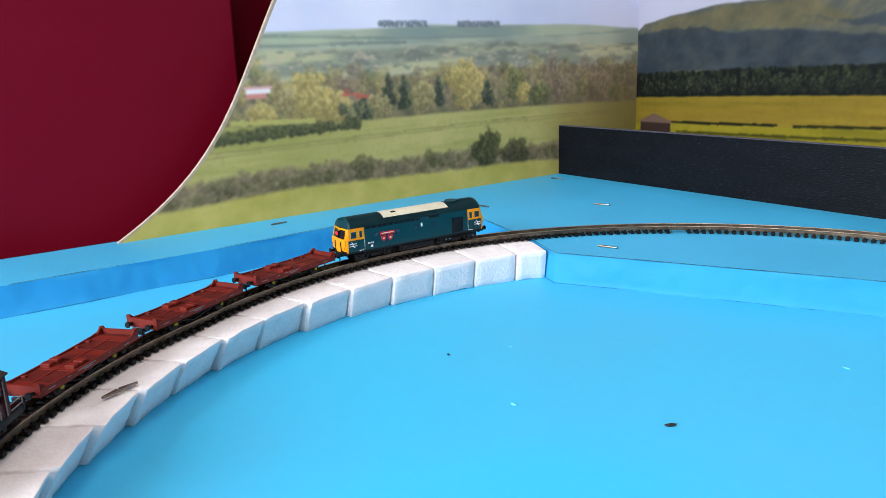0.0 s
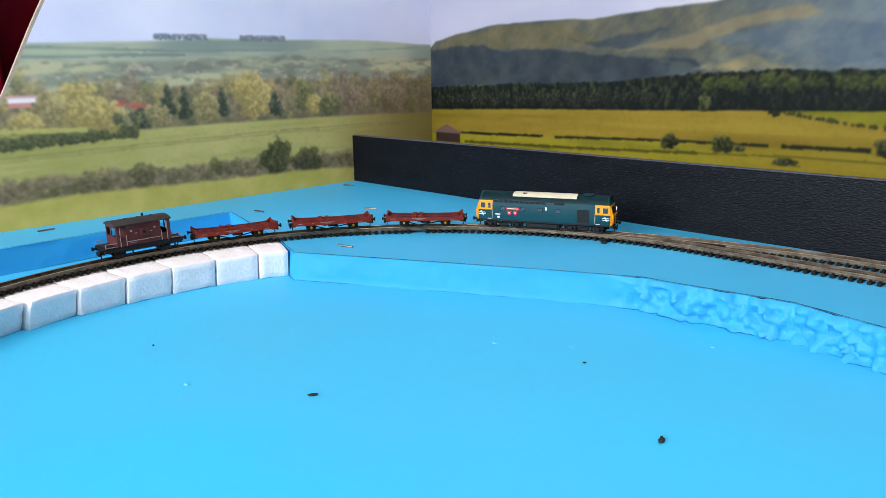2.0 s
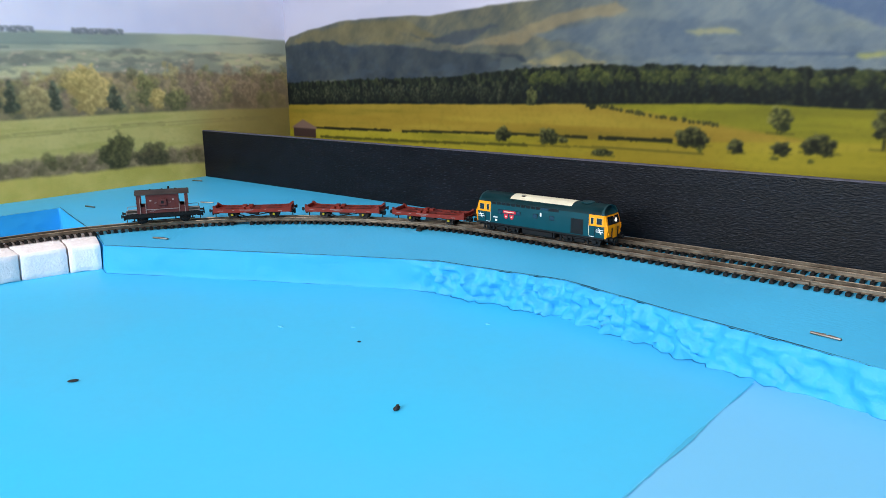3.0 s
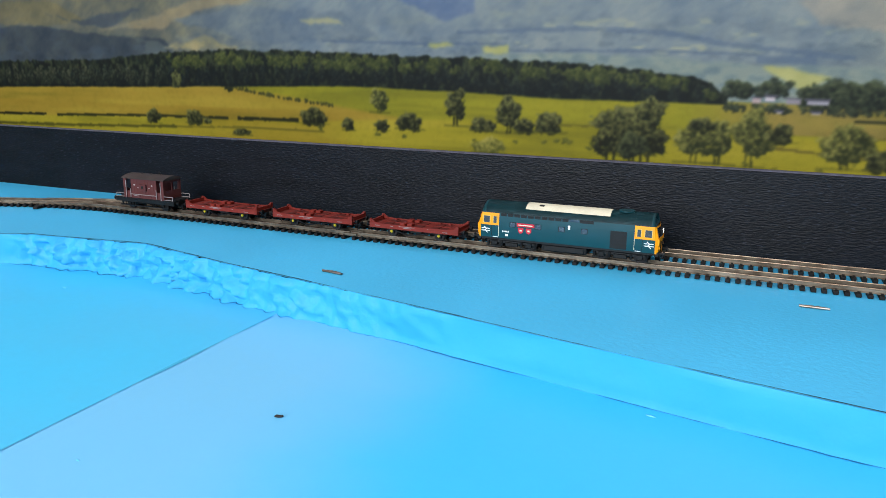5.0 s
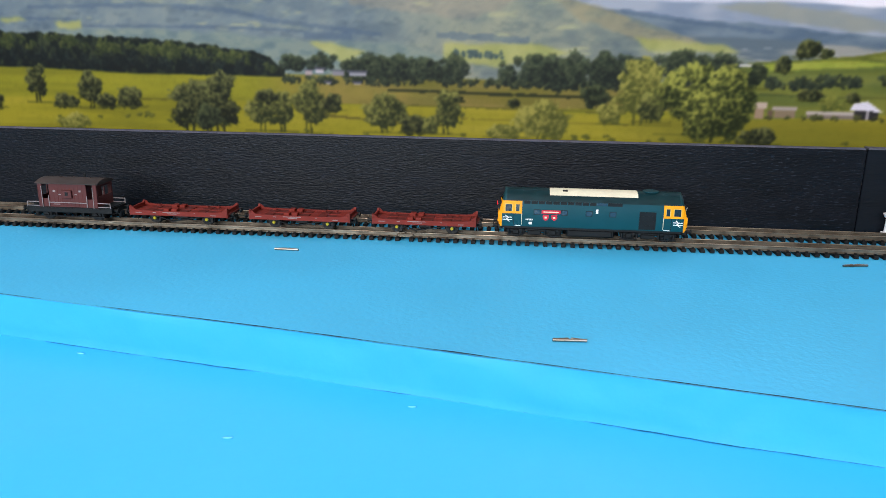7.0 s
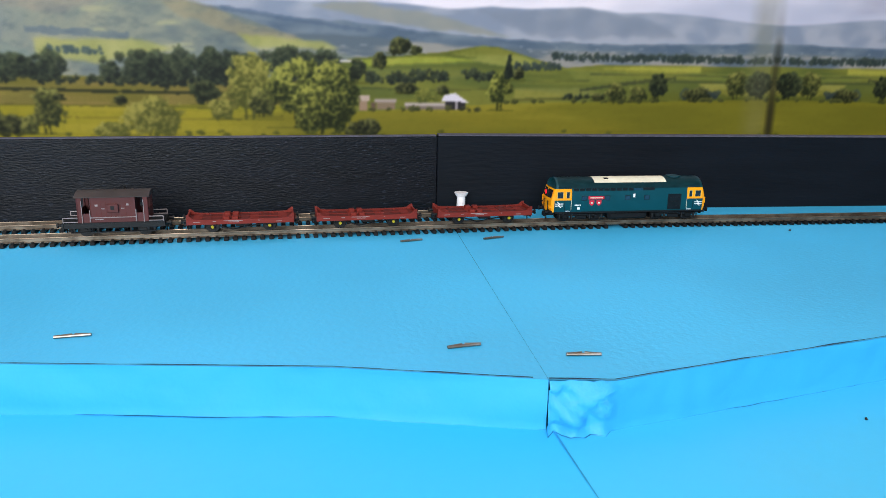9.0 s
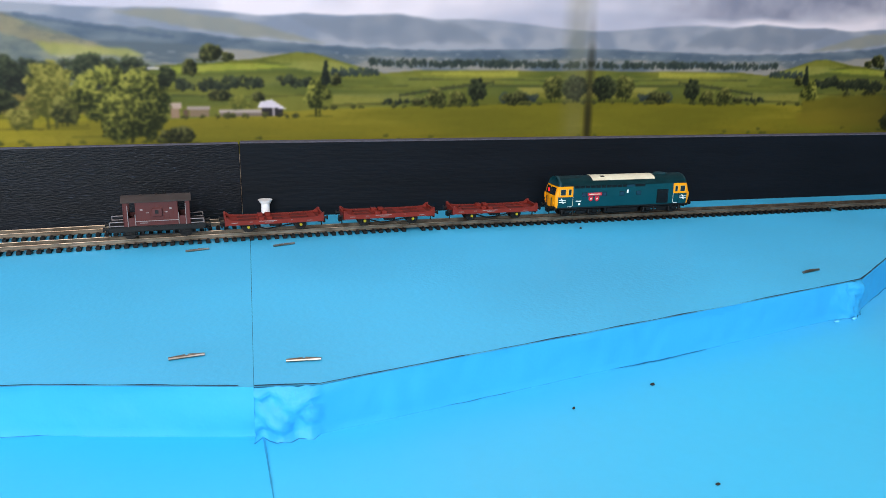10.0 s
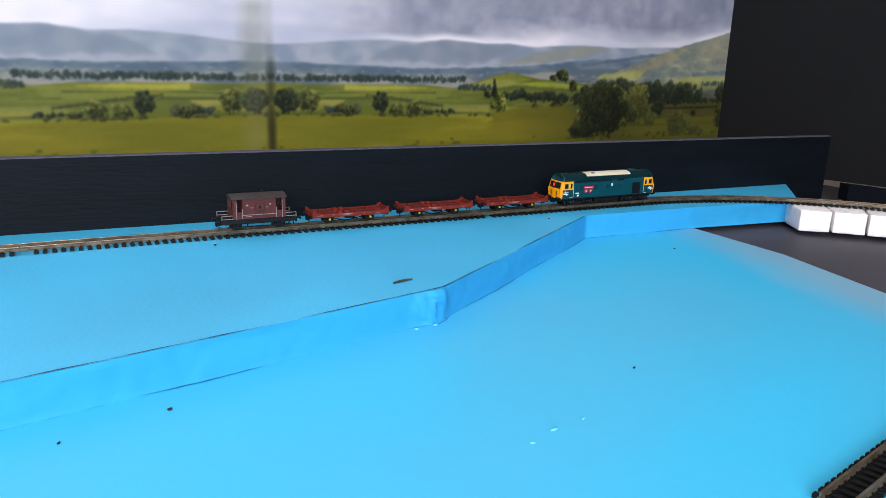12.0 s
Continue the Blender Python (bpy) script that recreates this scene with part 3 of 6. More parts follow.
    SLOPES = (
        ([(0.1, 1.40), (0.5, 1.50), (1.1, 1.56), (1.9, 1.56), (2.5, 1.36), (1.9, 1.33), (1.2, 1.36), (0.5, 1.30)], (108, 110, 84), (140, 136, 98), 0.8),
        ([(0.0, 1.36), (0.66, 1.40), (1.2, 1.33), (1.9, 1.31), (2.5, 1.24), (3.3, 1.22), (3.4, 1.10), (2.4, 0.98), (0.0, 0.95)], (54, 70, 84), (80, 94, 98), 0.85),
        ([(1.75, 1.46), (2.3, 1.34), (2.6, 1.30), (2.9, 1.40), (3.1, 1.47), (2.6, 1.43), (2.1, 1.37)], (72, 88, 100), (90, 102, 106), 0.85),
        ([(2.5, 1.28), (3.0, 1.36), (3.6, 1.52), (4.2, 1.60), (4.3, 1.52), (3.8, 1.45), (3.3, 1.30)], (150, 142, 108), (170, 160, 122), 0.7),
    )
    FLANKS = (
        ([(3.3, 1.12), (3.55, 1.18), (3.81, 1.25), (4.0, 1.17), (4.2, 1.15), (4.1, 1.11)], (152, 150, 108), (178, 172, 124), 0.85),
        ([(3.4, 1.36), (4.3, 1.48), (5.2, 1.40), (5.6, 1.2), (4.4, 1.16), (3.9, 1.27)], (98, 120, 136), (124, 142, 146), 0.6),
        ([(4.75, 1.345), (5.1, 1.35), (5.2, 1.31), (4.85, 1.31)], (164, 172, 132), (180, 182, 138), 0.8),
        ([(5.5, 1.75), (6.35, 1.55), (6.3, 1.38), (6.1, 1.34), (5.7, 1.5)], (86, 114, 150), (108, 132, 158), 0.75),
        ([(8.5, 1.42), (8.62, 1.28), (9.0, 1.24), (9.5, 1.2), (9.9, 1.35), (9.2, 1.5), (8.7, 1.5)], (150, 152, 138), (176, 172, 150), 0.7),
        ([(10.0, 1.36), (10.3, 1.30), (10.8, 1.14), (11.2, 1.0), (10.7, 1.06), (10.2, 1.22)], (156, 150, 118), (176, 170, 134), 0.6),
    )
    for i, (outline, ca, cb, a) in enumerate(SLOPES + FLANKS):
        p.patch(outline, ca, cb, np.clip(light * 0.7 + (n2 - 0.35), 0, 1), a, 210 + 7 * i, 0.035, 2)
    # scattered woods, hedges and small fields on the slopes
    lowhill = hm * np.clip((1.5 - Z) * 3, 0, 1)
    p.fill(lowhill * np.clip((mottle - 0.52) * 5, 0, 1) * 0.34, (88, 110, 126))
    p.fill(lowhill * np.clip((speck - 0.58) * 6, 0, 1) * 0.26, (84, 104, 118))
    p.fill(lowhill * np.clip((fbm(X, Z, 8.0, 99, 4, 0.35) - 0.62) * 10, 0, 1) * np.clip((X - 2.4), 0, 1) * 0.3, (160, 172, 146))
    p.fill(lowhill * np.clip((fbm(X, Z, 13.0, 103, 3, 0.3) - 0.68) * 12, 0, 1) * np.clip((X - 5.0), 0, 1) * 0.5, (196, 200, 150))
    for a, w in (([(6.2, 1.25), (7.18, 1.275), (7.75, 1.24), (8.11, 1.17), (8.86, 1.085)], 0.016), ([(5.0, 1.19), (5.9, 1.17), (6.6, 1.17)], 0.012), ([(6.6, 1.12), (7.6, 1.125), (8.3, 1.105)], 0.010), ([(8.3, 1.075), (8.65, 1.07)], 0.024), ([(9.25, 1.085), (9.6, 1.075), (9.9, 1.055)], 0.022), ([(10.5, 1.262), (11.0, 1.19), (11.5, 1.13)], 0.016)):
        p.stroke(a, w, (92, 116, 140), 0.45, 31)
    p.fill(p.below([(5.8, 0.98), (6.4, 1.10), (7.2, 1.105), (8.3, 1.05), (9.0, 1.03), (9.3, 0.95)], 0.02, 9, 96, 0.03) * (X > 5.8) * (X < 9.3) * 0.75, (118, 142, 140), (152, 168, 150), np.clip((speck - 0.34) * 3, 0, 1))
    for outline in ([(8.32, 1.03), (8.5, 1.035), (8.75, 0.97), (8.66, 0.93), (8.6, 0.87), (8.46, 0.96)], [(9.3, 1.03), (9.9, 1.04), (10.2, 0.98), (9.7, 0.88), (9.3, 0.92)], [(6.4, 1.15), (6.62, 1.16), (6.62, 1.10), (6.42, 1.10)], [(5.95, 1.17), (6.12, 1.18), (6.2, 1.15), (6.0, 1.145)], [(10.6, 1.09), (11.2, 1.05), (11.3, 1.0), (10.7, 1.0)]):
        p.patch(outline, (170, 178, 104), (196, 198, 126), np.clip((n2 - 0.3) * 2, 0, 1), 0.85, 330 + int(outline[0][0] * 9), 0.015)
    p.hedge([(9.35, 0.945), (9.7, 0.93)], 0.05, (96, 118, 116), (72, 94, 98), 92, 9)
    # the green hill beyond the farm and the patchwork beside it
    fld = p.below([(0, 0.72), (1.45, 0.765), (2.9, 0.80), (4.2, 0.84), (5.4, 0.86), (8.1, 0.80), (11, 0.78), (11.2, 0.90), (11.41, 0.93), (12.06, 0.985), (12.34, 1.035), (12.46, 1.03), (12.75, 0.95), (13.0, 0.885), (13.3, 0.915), (14.1, 0.915), (14.8, 0.92)], 0.004, 4, 12)
    p.fill(fld, (152, 138, 46), (168, 152, 58), np.clip(n1 * 1.6 - 0.2, 0, 1))
    p.fill(fld * np.clip((X - 3.88 - (0.815 - Z) * 7.9) * 4, 0, 1) * (Z > 0.45), (158, 160, 44), (140, 146, 42), np.clip(n1 * 1.7 - 0.4, 0, 1))
    p.fill(fld * np.clip((X - 7.9) * 2, 0, 1) * (Z > 0.60), (136, 132, 66), (152, 140, 76), np.clip((n2 - 0.3) * 2, 0, 1))
    far_f = fld * np.clip((X - 10.9) * 4, 0, 1)
    p.fill(far_f, (124, 136, 64), (104, 120, 60), np.clip((n1 - 0.35) * 3, 0, 1))
    for outline, ca, cb in (([(11.4, 0.925), (12.0, 0.975), (12.2, 0.95), (12.3, 0.93), (11.5, 0.885)], (166, 182, 70), (182, 190, 84)), ([(12.1, 0.98), (12.34, 1.035), (12.47, 1.025), (12.9, 0.90), (12.6, 0.88), (12.3, 0.93)], (158, 168, 84), (176, 178, 96)),
                            ([(13.28, 0.885), (13.6, 0.912), (14.12, 0.912), (14.12, 0.865), (13.6, 0.87)], (176, 186, 84), (188, 194, 96)), ([(13.0, 0.88), (14.8, 0.86), (14.8, 0.80), (13.9, 0.81), (13.1, 0.78)], (128, 142, 68), (142, 150, 74)), ([(12.6, 0.74), (13.1, 0.74), (13.35, 0.69), (12.6, 0.65)], (136, 146, 80), (150, 154, 86)),
                            ([(14.1, 0.79), (14.8, 0.79), (14.8, 0.70), (14.2, 0.70)], (164, 166, 84), (180, 178, 96)), ([(11.5, 0.87), (12.4, 0.86), (12.2, 0.80), (11.5, 0.80)], (116, 132, 76), (100, 118, 70))):
        p.patch(outline, ca, cb, np.clip((n2 - 0.3) * 2, 0, 1), 0.9, 350 + int(outline[0][0] * 7), 0.008, 1)
    for a, w, c in (([(13.12, 0.725), (13.4, 0.765), (13.66, 0.80), (13.91, 0.825)], 0.012, (72, 82, 58)), ([(12.58, 0.65), (13.19, 0.672), (13.4, 0.70)], 0.009, (70, 80, 48)), ([(13.2, 0.845), (13.8, 0.85), (14.8, 0.835)], 0.007, (92, 106, 64)), ([(11.45, 0.73), (12.0, 0.715), (12.6, 0.735)], 0.007, (84, 98, 56)), ([(11.4, 0.935), (11.9, 0.965), (12.3, 0.955)], 0.006, (110, 124, 60)), ([(13.5, 0.79), (14.1, 0.80), (14.8, 0.785)], 0.007, (90, 100, 62)), ([(12.7, 0.78), (13.2, 0.80)], 0.005, (98, 112, 60))):
        p.stroke(a, w, c, 0.75, 33)
    # foreground meadow with mown swathes
    low = p.below([(0, 0.43), (1.7, 0.47), (3.1, 0.51), (4.7, 0.53), (6.0, 0.60), (7.0, 0.62), (8.2, 0.59), (9.8, 0.60), (10.6, 0.55), (11.41, 0.555), (12.59, 0.625), (13.5, 0.64), (14.2, 0.65), (14.8, 0.66)], 0.006, 3, 41)
    p.fill(low, (156, 156, 38), (172, 168, 52), np.clip(n1 * 1.8 - 0.4, 0, 1))
    p.fill(low * np.clip((X - 10.4) * 2, 0, 1), (150, 146, 44), (136, 138, 44), np.clip(fbm(X, Z, 5, 52, 4, 0.12) * 3 - 1, 0, 1))
    swathe = fbm(X, Z, 9.0, 57, 4, 0.08)
    p.fill(fld * np.clip((swathe - 0.52) * 6, 0, 1) * 0.42, (118, 122, 38))
    p.fill(fld * np.clip((0.45 - swathe) * 6, 0, 1) * 0.35, (184, 178, 70))
    p.fill(fld * np.clip((fbm(X, Z, 3.0, 58, 3, 0.15) - 0.55) * 6, 0, 1) * (Z < 0.62) * 0.35, (146, 124, 38))
    p.fill(fld * (n3 - 0.5) * 0.45, (104, 108, 34))
    for a, w, c, al in (([(0.47, 0.455), (1.69, 0.48)], 0.011, (38, 44, 26), 0.95), ([(1.84, 0.48), (3.1, 0.52), (4.0, 0.53)], 0.011, (44, 52, 28), 0.9), ([(4.1, 0.532), (4.75, 0.542)], 0.013, (40, 48, 26), 0.9), ([(0.55, 0.36), (2.0, 0.385), (3.4, 0.43)], 0.013, (76, 80, 30), 0.75), ([(3.4, 0.43), (4.2, 0.455), (5.0, 0.46)], 0.009, (96, 98, 34), 0.6), ([(6.9, 0.60), (7.5, 0.61)], 0.007, (96, 98, 40), 0.6), ([(8.4, 0.52), (8.9, 0.48), (9.3, 0.465)], 0.010, (104, 98, 44), 0.7), ([(8.9, 0.705), (10.6, 0.68)], 0.010, (52, 60, 36), 0.85), ([(8.8, 0.60), (9.8, 0.595), (10.4, 0.585)], 0.007, (98, 98, 46), 0.6), ([(9.3, 0.52), (10.6, 0.50)], 0.005, (110, 104, 42), 0.5)):
        p.stroke(a, w, c, al)
    p.hedge([(3.88, 0.815), (4.4, 0.735), (5.1, 0.66)], 0.030, (98, 104, 52), (50, 58, 32), 81, 36)
    p.tree(4.02, 0.765, 0.05, 0.055, (92, 100, 52), (44, 52, 30), 82, False)
    # the long wood under the hills: lit tops over a dark foot
    top = [(0, 0.95), (0.7, 0.97), (1.45, 1.0), (2.5, 1.02), (3.15, 1.085), (4.0, 1.115), (4.8, 1.11), (5.4, 1.085), (6.2, 1.07), (7.05, 1.04), (7.6, 1.0), (8.0, 0.94), (8.14, 0.84)]
    foot = ((0, 0.70), (1.45, 0.745), (2.9, 0.775), (4, 0.805), (5.3, 0.835), (6.2, 0.815), (7, 0.79), (8.13, 0.785))
    fx, fz = zip(*foot)
    wood = p.below(top, 0.022, 22, 17) * (1 - p.below(list(foot), 0.006, 12, 18)) * (X < 8.15)
    rise = (Z - np.interp(X, fx, fz)) / 0.28
    p.fill(wood, (28, 38, 36), (76, 88, 60), np.clip(fbm(X, Z, 20, 19, 4, 1.5) * 2.4 - 1.0 + 0.5 * (rise - 0.5), 0, 1))
    for i in range(420):
        x = rs.uniform(0.1, 8.05)
        b = float(np.interp(x, fx, fz))
        v = rs.rand()
        h = rs.uniform(0.10, 0.19) if x < 5 else rs.uniform(0.08, 0.14)
        if x < 3.3:
            p.tree(x, b + 0.07 * v, rs.uniform(0.03, 0.055), h, (104, 112, 84) if i % 3 else (84, 96, 74), (30, 40, 34), 300 + i, False, 10, i % 4 > 0, 0.75)
        elif v > 0.45:
            p.tree(x, float(np.interp(x, *zip(*top))) - h * 0.62 - 0.07 * rs.rand(), rs.uniform(0.04, 0.07), h * 0.6, (112, 122, 64), (58, 72, 42), 300 + i, False, 10, True, 0.75)
        else:
            p.tree(x, b + 0.06 * rs.rand(), rs.uniform(0.03, 0.05), h, (58, 72, 62), (22, 32, 34), 900 + i, False, 10, i % 2 > 0, 0.8)
    p.tree(3.42, 0.775, 0.07, 0.16, (116, 124, 74), (56, 66, 42), 1300, False)
    for i, (a, b, base, t0, t1) in enumerate(((8.12, 8.5, 0.83, 0.08, 0.12), (8.62, 9.55, 0.775, 0.12, 0.17), (9.72, 10.5, 0.745, 0.12, 0.22), (10.3, 11.2, 0.80, 0.12, 0.2), (8.1, 10.6, 0.735, 0.03, 0.06), (11.5, 11.9, 0.755, 0.05, 0.09), (11.8, 12.08, 0.775, 0.06, 0.09), (12.18, 12.46, 0.785, 0.05, 0.08), (13.0, 13.3, 0.65, 0.03, 0.05), (13.96, 14.28, 0.655, 0.05, 0.08), (12.9, 14.8, 0.945, 0.03, 0.05), (12.6, 12.95, 0.87, 0.03, 0.05))):
        for k in range(int((b - a) / (0.024 if i < 9 else 0.011))):
            x, h = rs.uniform(a, b), rs.uniform(t0, t1)
            p.tree(x, base + rs.uniform(-0.01, 0.02), h * rs.uniform(0.45, 0.75), h, (92, 106, 74) if i < 9 else (88, 104, 88), (34, 44, 38) if i < 9 else (54, 70, 70), 700 + 60 * i + k, False, 10, True, 0.85)
    # houses of the village and the farm
    for x, z, w, h, c in ((8.30, 0.80, 0.05, 0.03, (184, 172, 168)), (8.38, 0.815, 0.06, 0.025, (206, 204, 204)), (8.50, 0.80, 0.09, 0.028, (150, 150, 156)), (8.62, 0.795, 0.13, 0.028, (172, 176, 184)), (8.45, 0.735, 0.04, 0.012, (210, 210, 210)), (8.66, 0.735, 0.05, 0.014, (190, 188, 186))):
        p.block(x, x + w, z, z + h, c, 0.9)
        p.block(x - 0.01, x + w + 0.01, z + h, z + h + 0.014, (96, 100, 112), 0.9)
    p.block(11.44, 11.50, 0.57, 0.64, (168, 150, 124)), p.block(11.43, 11.51, 0.64, 0.68, (196, 184, 166)), p.block(11.52, 11.56, 0.57, 0.63, (120, 104, 86))
    p.block(11.56, 11.70, 0.575, 0.625, (150, 138, 112)), p.block(11.55, 11.71, 0.625, 0.655, (178, 172, 160)), p.block(11.78, 12.08, 0.575, 0.60, (140, 134, 120)), p.block(11.77, 12.09, 0.60, 0.63, (188, 184, 174))
    p.block(12.07, 12.23, 0.575, 0.65, (62, 62, 64)), p.block(12.155, 12.17, 0.575, 0.65, (190, 190, 190))
    p.patch([(12.04, 0.64), (12.07, 0.695), (12.15, 0.70), (12.26, 0.625), (12.16, 0.635)], (218, 222, 230), (232, 234, 238), n2, 1.0, 401, 0.0, 0)
    p.block(11.30, 11.46, 0.905, 0.925, (216, 218, 214), 0.9)
    for k in range(14):
        p.tree(rs.uniform(11.5, 12.35), 0.565, 0.03, rs.uniform(0.02, 0.045), (118, 124, 66), (52, 60, 36), 1460 + k, False, 6, True, 0.8)
    p.tree(11.93, 0.63, 0.11, 0.085, (150, 154, 70), (92, 104, 46), 1480, False, 20)
    # the small barn by the corner
    p.block(0.07, 0.47, 0.34, 0.455, (78, 62, 56))
    p.fill(p.below([(0.05, 0.45), (0.25, 0.54), (0.50, 0.455)], 0, 1, 1, 0.01) * (X > 0.05) * (X < 0.50) * (Z > 0.44), (132, 114, 100))
    # single trees and bushes of the meadow: x, foot, half width, height, kind
    LEFT_TREES = ((5.53, 0.63, 0.085, 0.18, 2), (6.2, 0.555, 0.095, 0.29, 0), (6.63, 0.52, 0.10, 0.29, 0), (4.88, 0.515, 0.15, 0.12, 0), (5.24, 0.48, 0.06, 0.10, 0), (5.8, 0.51, 0.12, 0.12, 0), (5.55, 0.49, 0.07, 0.08, 0), (6.94, 0.54, 0.12, 0.13, 0), (6.75, 0.53, 0.09, 0.09, 0), (6.42, 0.53, 0.10, 0.09, 0), (6.47, 0.36, 0.13, 0.11, 1), (3.12, 0.45, 0.085, 0.13, 0), (3.61, 0.465, 0.10, 0.11, 0), (4.14, 0.385, 0.1, 0.05, 0), (3.76, 0.47, 0.04, 0.05, 0))
    MID_TREES = ((7.40, 0.36, 0.19, 0.36, 0), (7.64, 0.36, 0.19, 0.44, 0), (7.55, 0.35, 0.10, 0.22, 5), (7.97, 0.385, 0.13, 0.30, 2), (8.12, 0.385, 0.10, 0.30, 2), (8.32, 0.375, 0.145, 0.40, 2), (8.5, 0.55, 0.09, 0.11, 0), (8.0, 0.60, 0.08, 0.08, 0), (8.88, 0.40, 0.15, 0.28, 2), (9.33, 0.40, 0.12, 0.30, 2), (9.10, 0.40, 0.11, 0.13, 0), (9.22, 0.40, 0.07, 0.12, 2), (10.02, 0.38, 0.20, 0.24, 1), (9.75, 0.39, 0.14, 0.09, 1), (10.37, 0.60, 0.10, 0.16, 5), (10.47, 0.50, 0.09, 0.14, 1), (9.42, 0.63, 0.04, 0.04, 0), (9.8, 0.61, 0.05, 0.05, 0))
    NEAR_FARM = ((10.67, 0.50, 0.19, 0.44, 1), (10.75, 0.52, 0.12, 0.20, 2), (11.02, 0.44, 0.22, 0.48, 3), (11.26, 0.44, 0.20, 0.46, 3), (11.15, 0.39, 0.20, 0.34, 3), (11.46, 0.39, 0.15, 0.10, 0), (12.49, 0.57, 0.095, 0.30, 3), (12.555, 0.79, 0.045, 0.21, 4), (12.63, 0.795, 0.05, 0.10, 0), (11.73, 0.975, 0.10, 0.095, 0), (11.85, 0.975, 0.05, 0.05, 0), (11.585, 0.875, 0.06, 0.10, 0), (11.42, 0.76, 0.07, 0.17, 5))
    SEAM_TREES = ((13.42, 0.64, 0.085, 0.14, 2), (13.60, 0.64, 0.085, 0.11, 2), (13.76, 0.645, 0.085, 0.22, 5), (14.10, 0.655, 0.14, 0.085, 0), (14.44, 0.665, 0.12, 0.21, 2), (14.64, 0.665, 0.11, 0.21, 5), (13.27, 0.65, 0.05, 0.05, 0), (12.05, 0.69, 0.05, 0.06, 0), (11.78, 0.69, 0.08, 0.07, 0))
    tones = (((124, 130, 74), (34, 42, 24)), ((168, 168, 84), (92, 100, 42)), ((150, 154, 80), (52, 62, 32)), ((170, 176, 82), (44, 56, 24)), ((66, 80, 60), (30, 40, 34)), ((92, 104, 66), (34, 44, 30)))
    for i, (x, b, w, h, kind) in enumerate(LEFT_TREES + MID_TREES + NEAR_FARM + SEAM_TREES):
        p.tree(x, b, w, h, *tones[kind], 960 + i, h > 0.15 and kind != 4, 40, kind != 4)
        p.stroke([(x - w * 1.1, b + 0.004), (x + w * 1.2, b + 0.004)], 0.006, (92, 98, 36), 0.5, 7)
    for k in range(50):
        x = rs.uniform(4.5, 14.7)
        p.tree(x, float(np.interp(x, [4.5, 7, 9, 14.7], [0.50, 0.49, 0.42, 0.40])) - rs.rand() * 0.06, 0.03, 0.022, (124, 130, 52), (86, 94, 36), 1500 + k, False, 6)
    for k in range(26):
        x = rs.uniform(12.5, 14.75)
        p.tree(x, 0.625 + (x - 12.5) * 0.012, 0.03, rs.uniform(0.015, 0.035), (112, 118, 58), (66, 76, 40), 1560 + k, False, 6)
    # the mirrored repeat past the seam: heavy cloud, no farm, and a meadow darkened at the far end
    cols = X[0] > SEAM
    back = np.clip(((2 * SEAM - X[0][cols]) / p.step).astype(int), 0, X.shape[1] - 1)
    p.C[:, cols] = p.C[:, back]
    past = (X > SEAM).astype(float)
    p.patch([(17.0, 0.66), (17.3, 0.70), (17.9, 0.72), (18.1, 0.60), (18.0, 0.52), (17.0, 0.52)], (136, 134, 46), (124, 124, 44), np.clip(n2 * 2 - 0.5, 0, 1), 1.0, 411, 0.02, 4)
    p.patch([(16.9, 0.56), (18.0, 0.62), (18.6, 0.58), (18.6, 0.40), (17.0, 0.44)], (134, 130, 44), (146, 140, 48), np.clip(swathe * 2 - 0.5, 0, 1), 0.8, 415, 0.03, 6)
    for k in range(40):
        x = rs.uniform(17.2, 18.4)
        p.tree(x, 0.74 + rs.uniform(-0.02, 0.03) + 0.05 * (18.0 - x) * (x < 18), 0.05, rs.uniform(0.05, 0.10), (84, 96, 66), (32, 42, 34), 1600 + k, False, 8, True, 0.8)
    p.tree(18.38, 0.40, 0.36, 0.50, (92, 98, 56), (26, 34, 20), 1661, True, 40)
    p.tree(18.12, 0.385, 0.2, 0.16, (84, 92, 54), (30, 38, 24), 1660, True, 30)
    sky = past * np.clip((Z - np.maximum(np.interp(2 * SEAM - X, *zip(*far)), np.interp(2 * SEAM - X, *zip(*hills))) - 0.02) / 0.05, 0, 1)
    p.fill(sky * np.clip((fbm(X, Z, 1.1, 421, 5, 0.4) + (Z - 1.5) * 0.8 - 0.40) * 4, 0, 1) * np.clip((X - 14.95) / 1.2, 0, 1) * 0.7, (118, 130, 152), (150, 160, 176), np.clip((n2 - 0.3) * 2, 0, 1))
    p.soften(1)
    # shade beside the end panel, painted into the print's colours
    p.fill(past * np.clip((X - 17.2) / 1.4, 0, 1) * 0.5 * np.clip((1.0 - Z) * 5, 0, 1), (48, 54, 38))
    return p


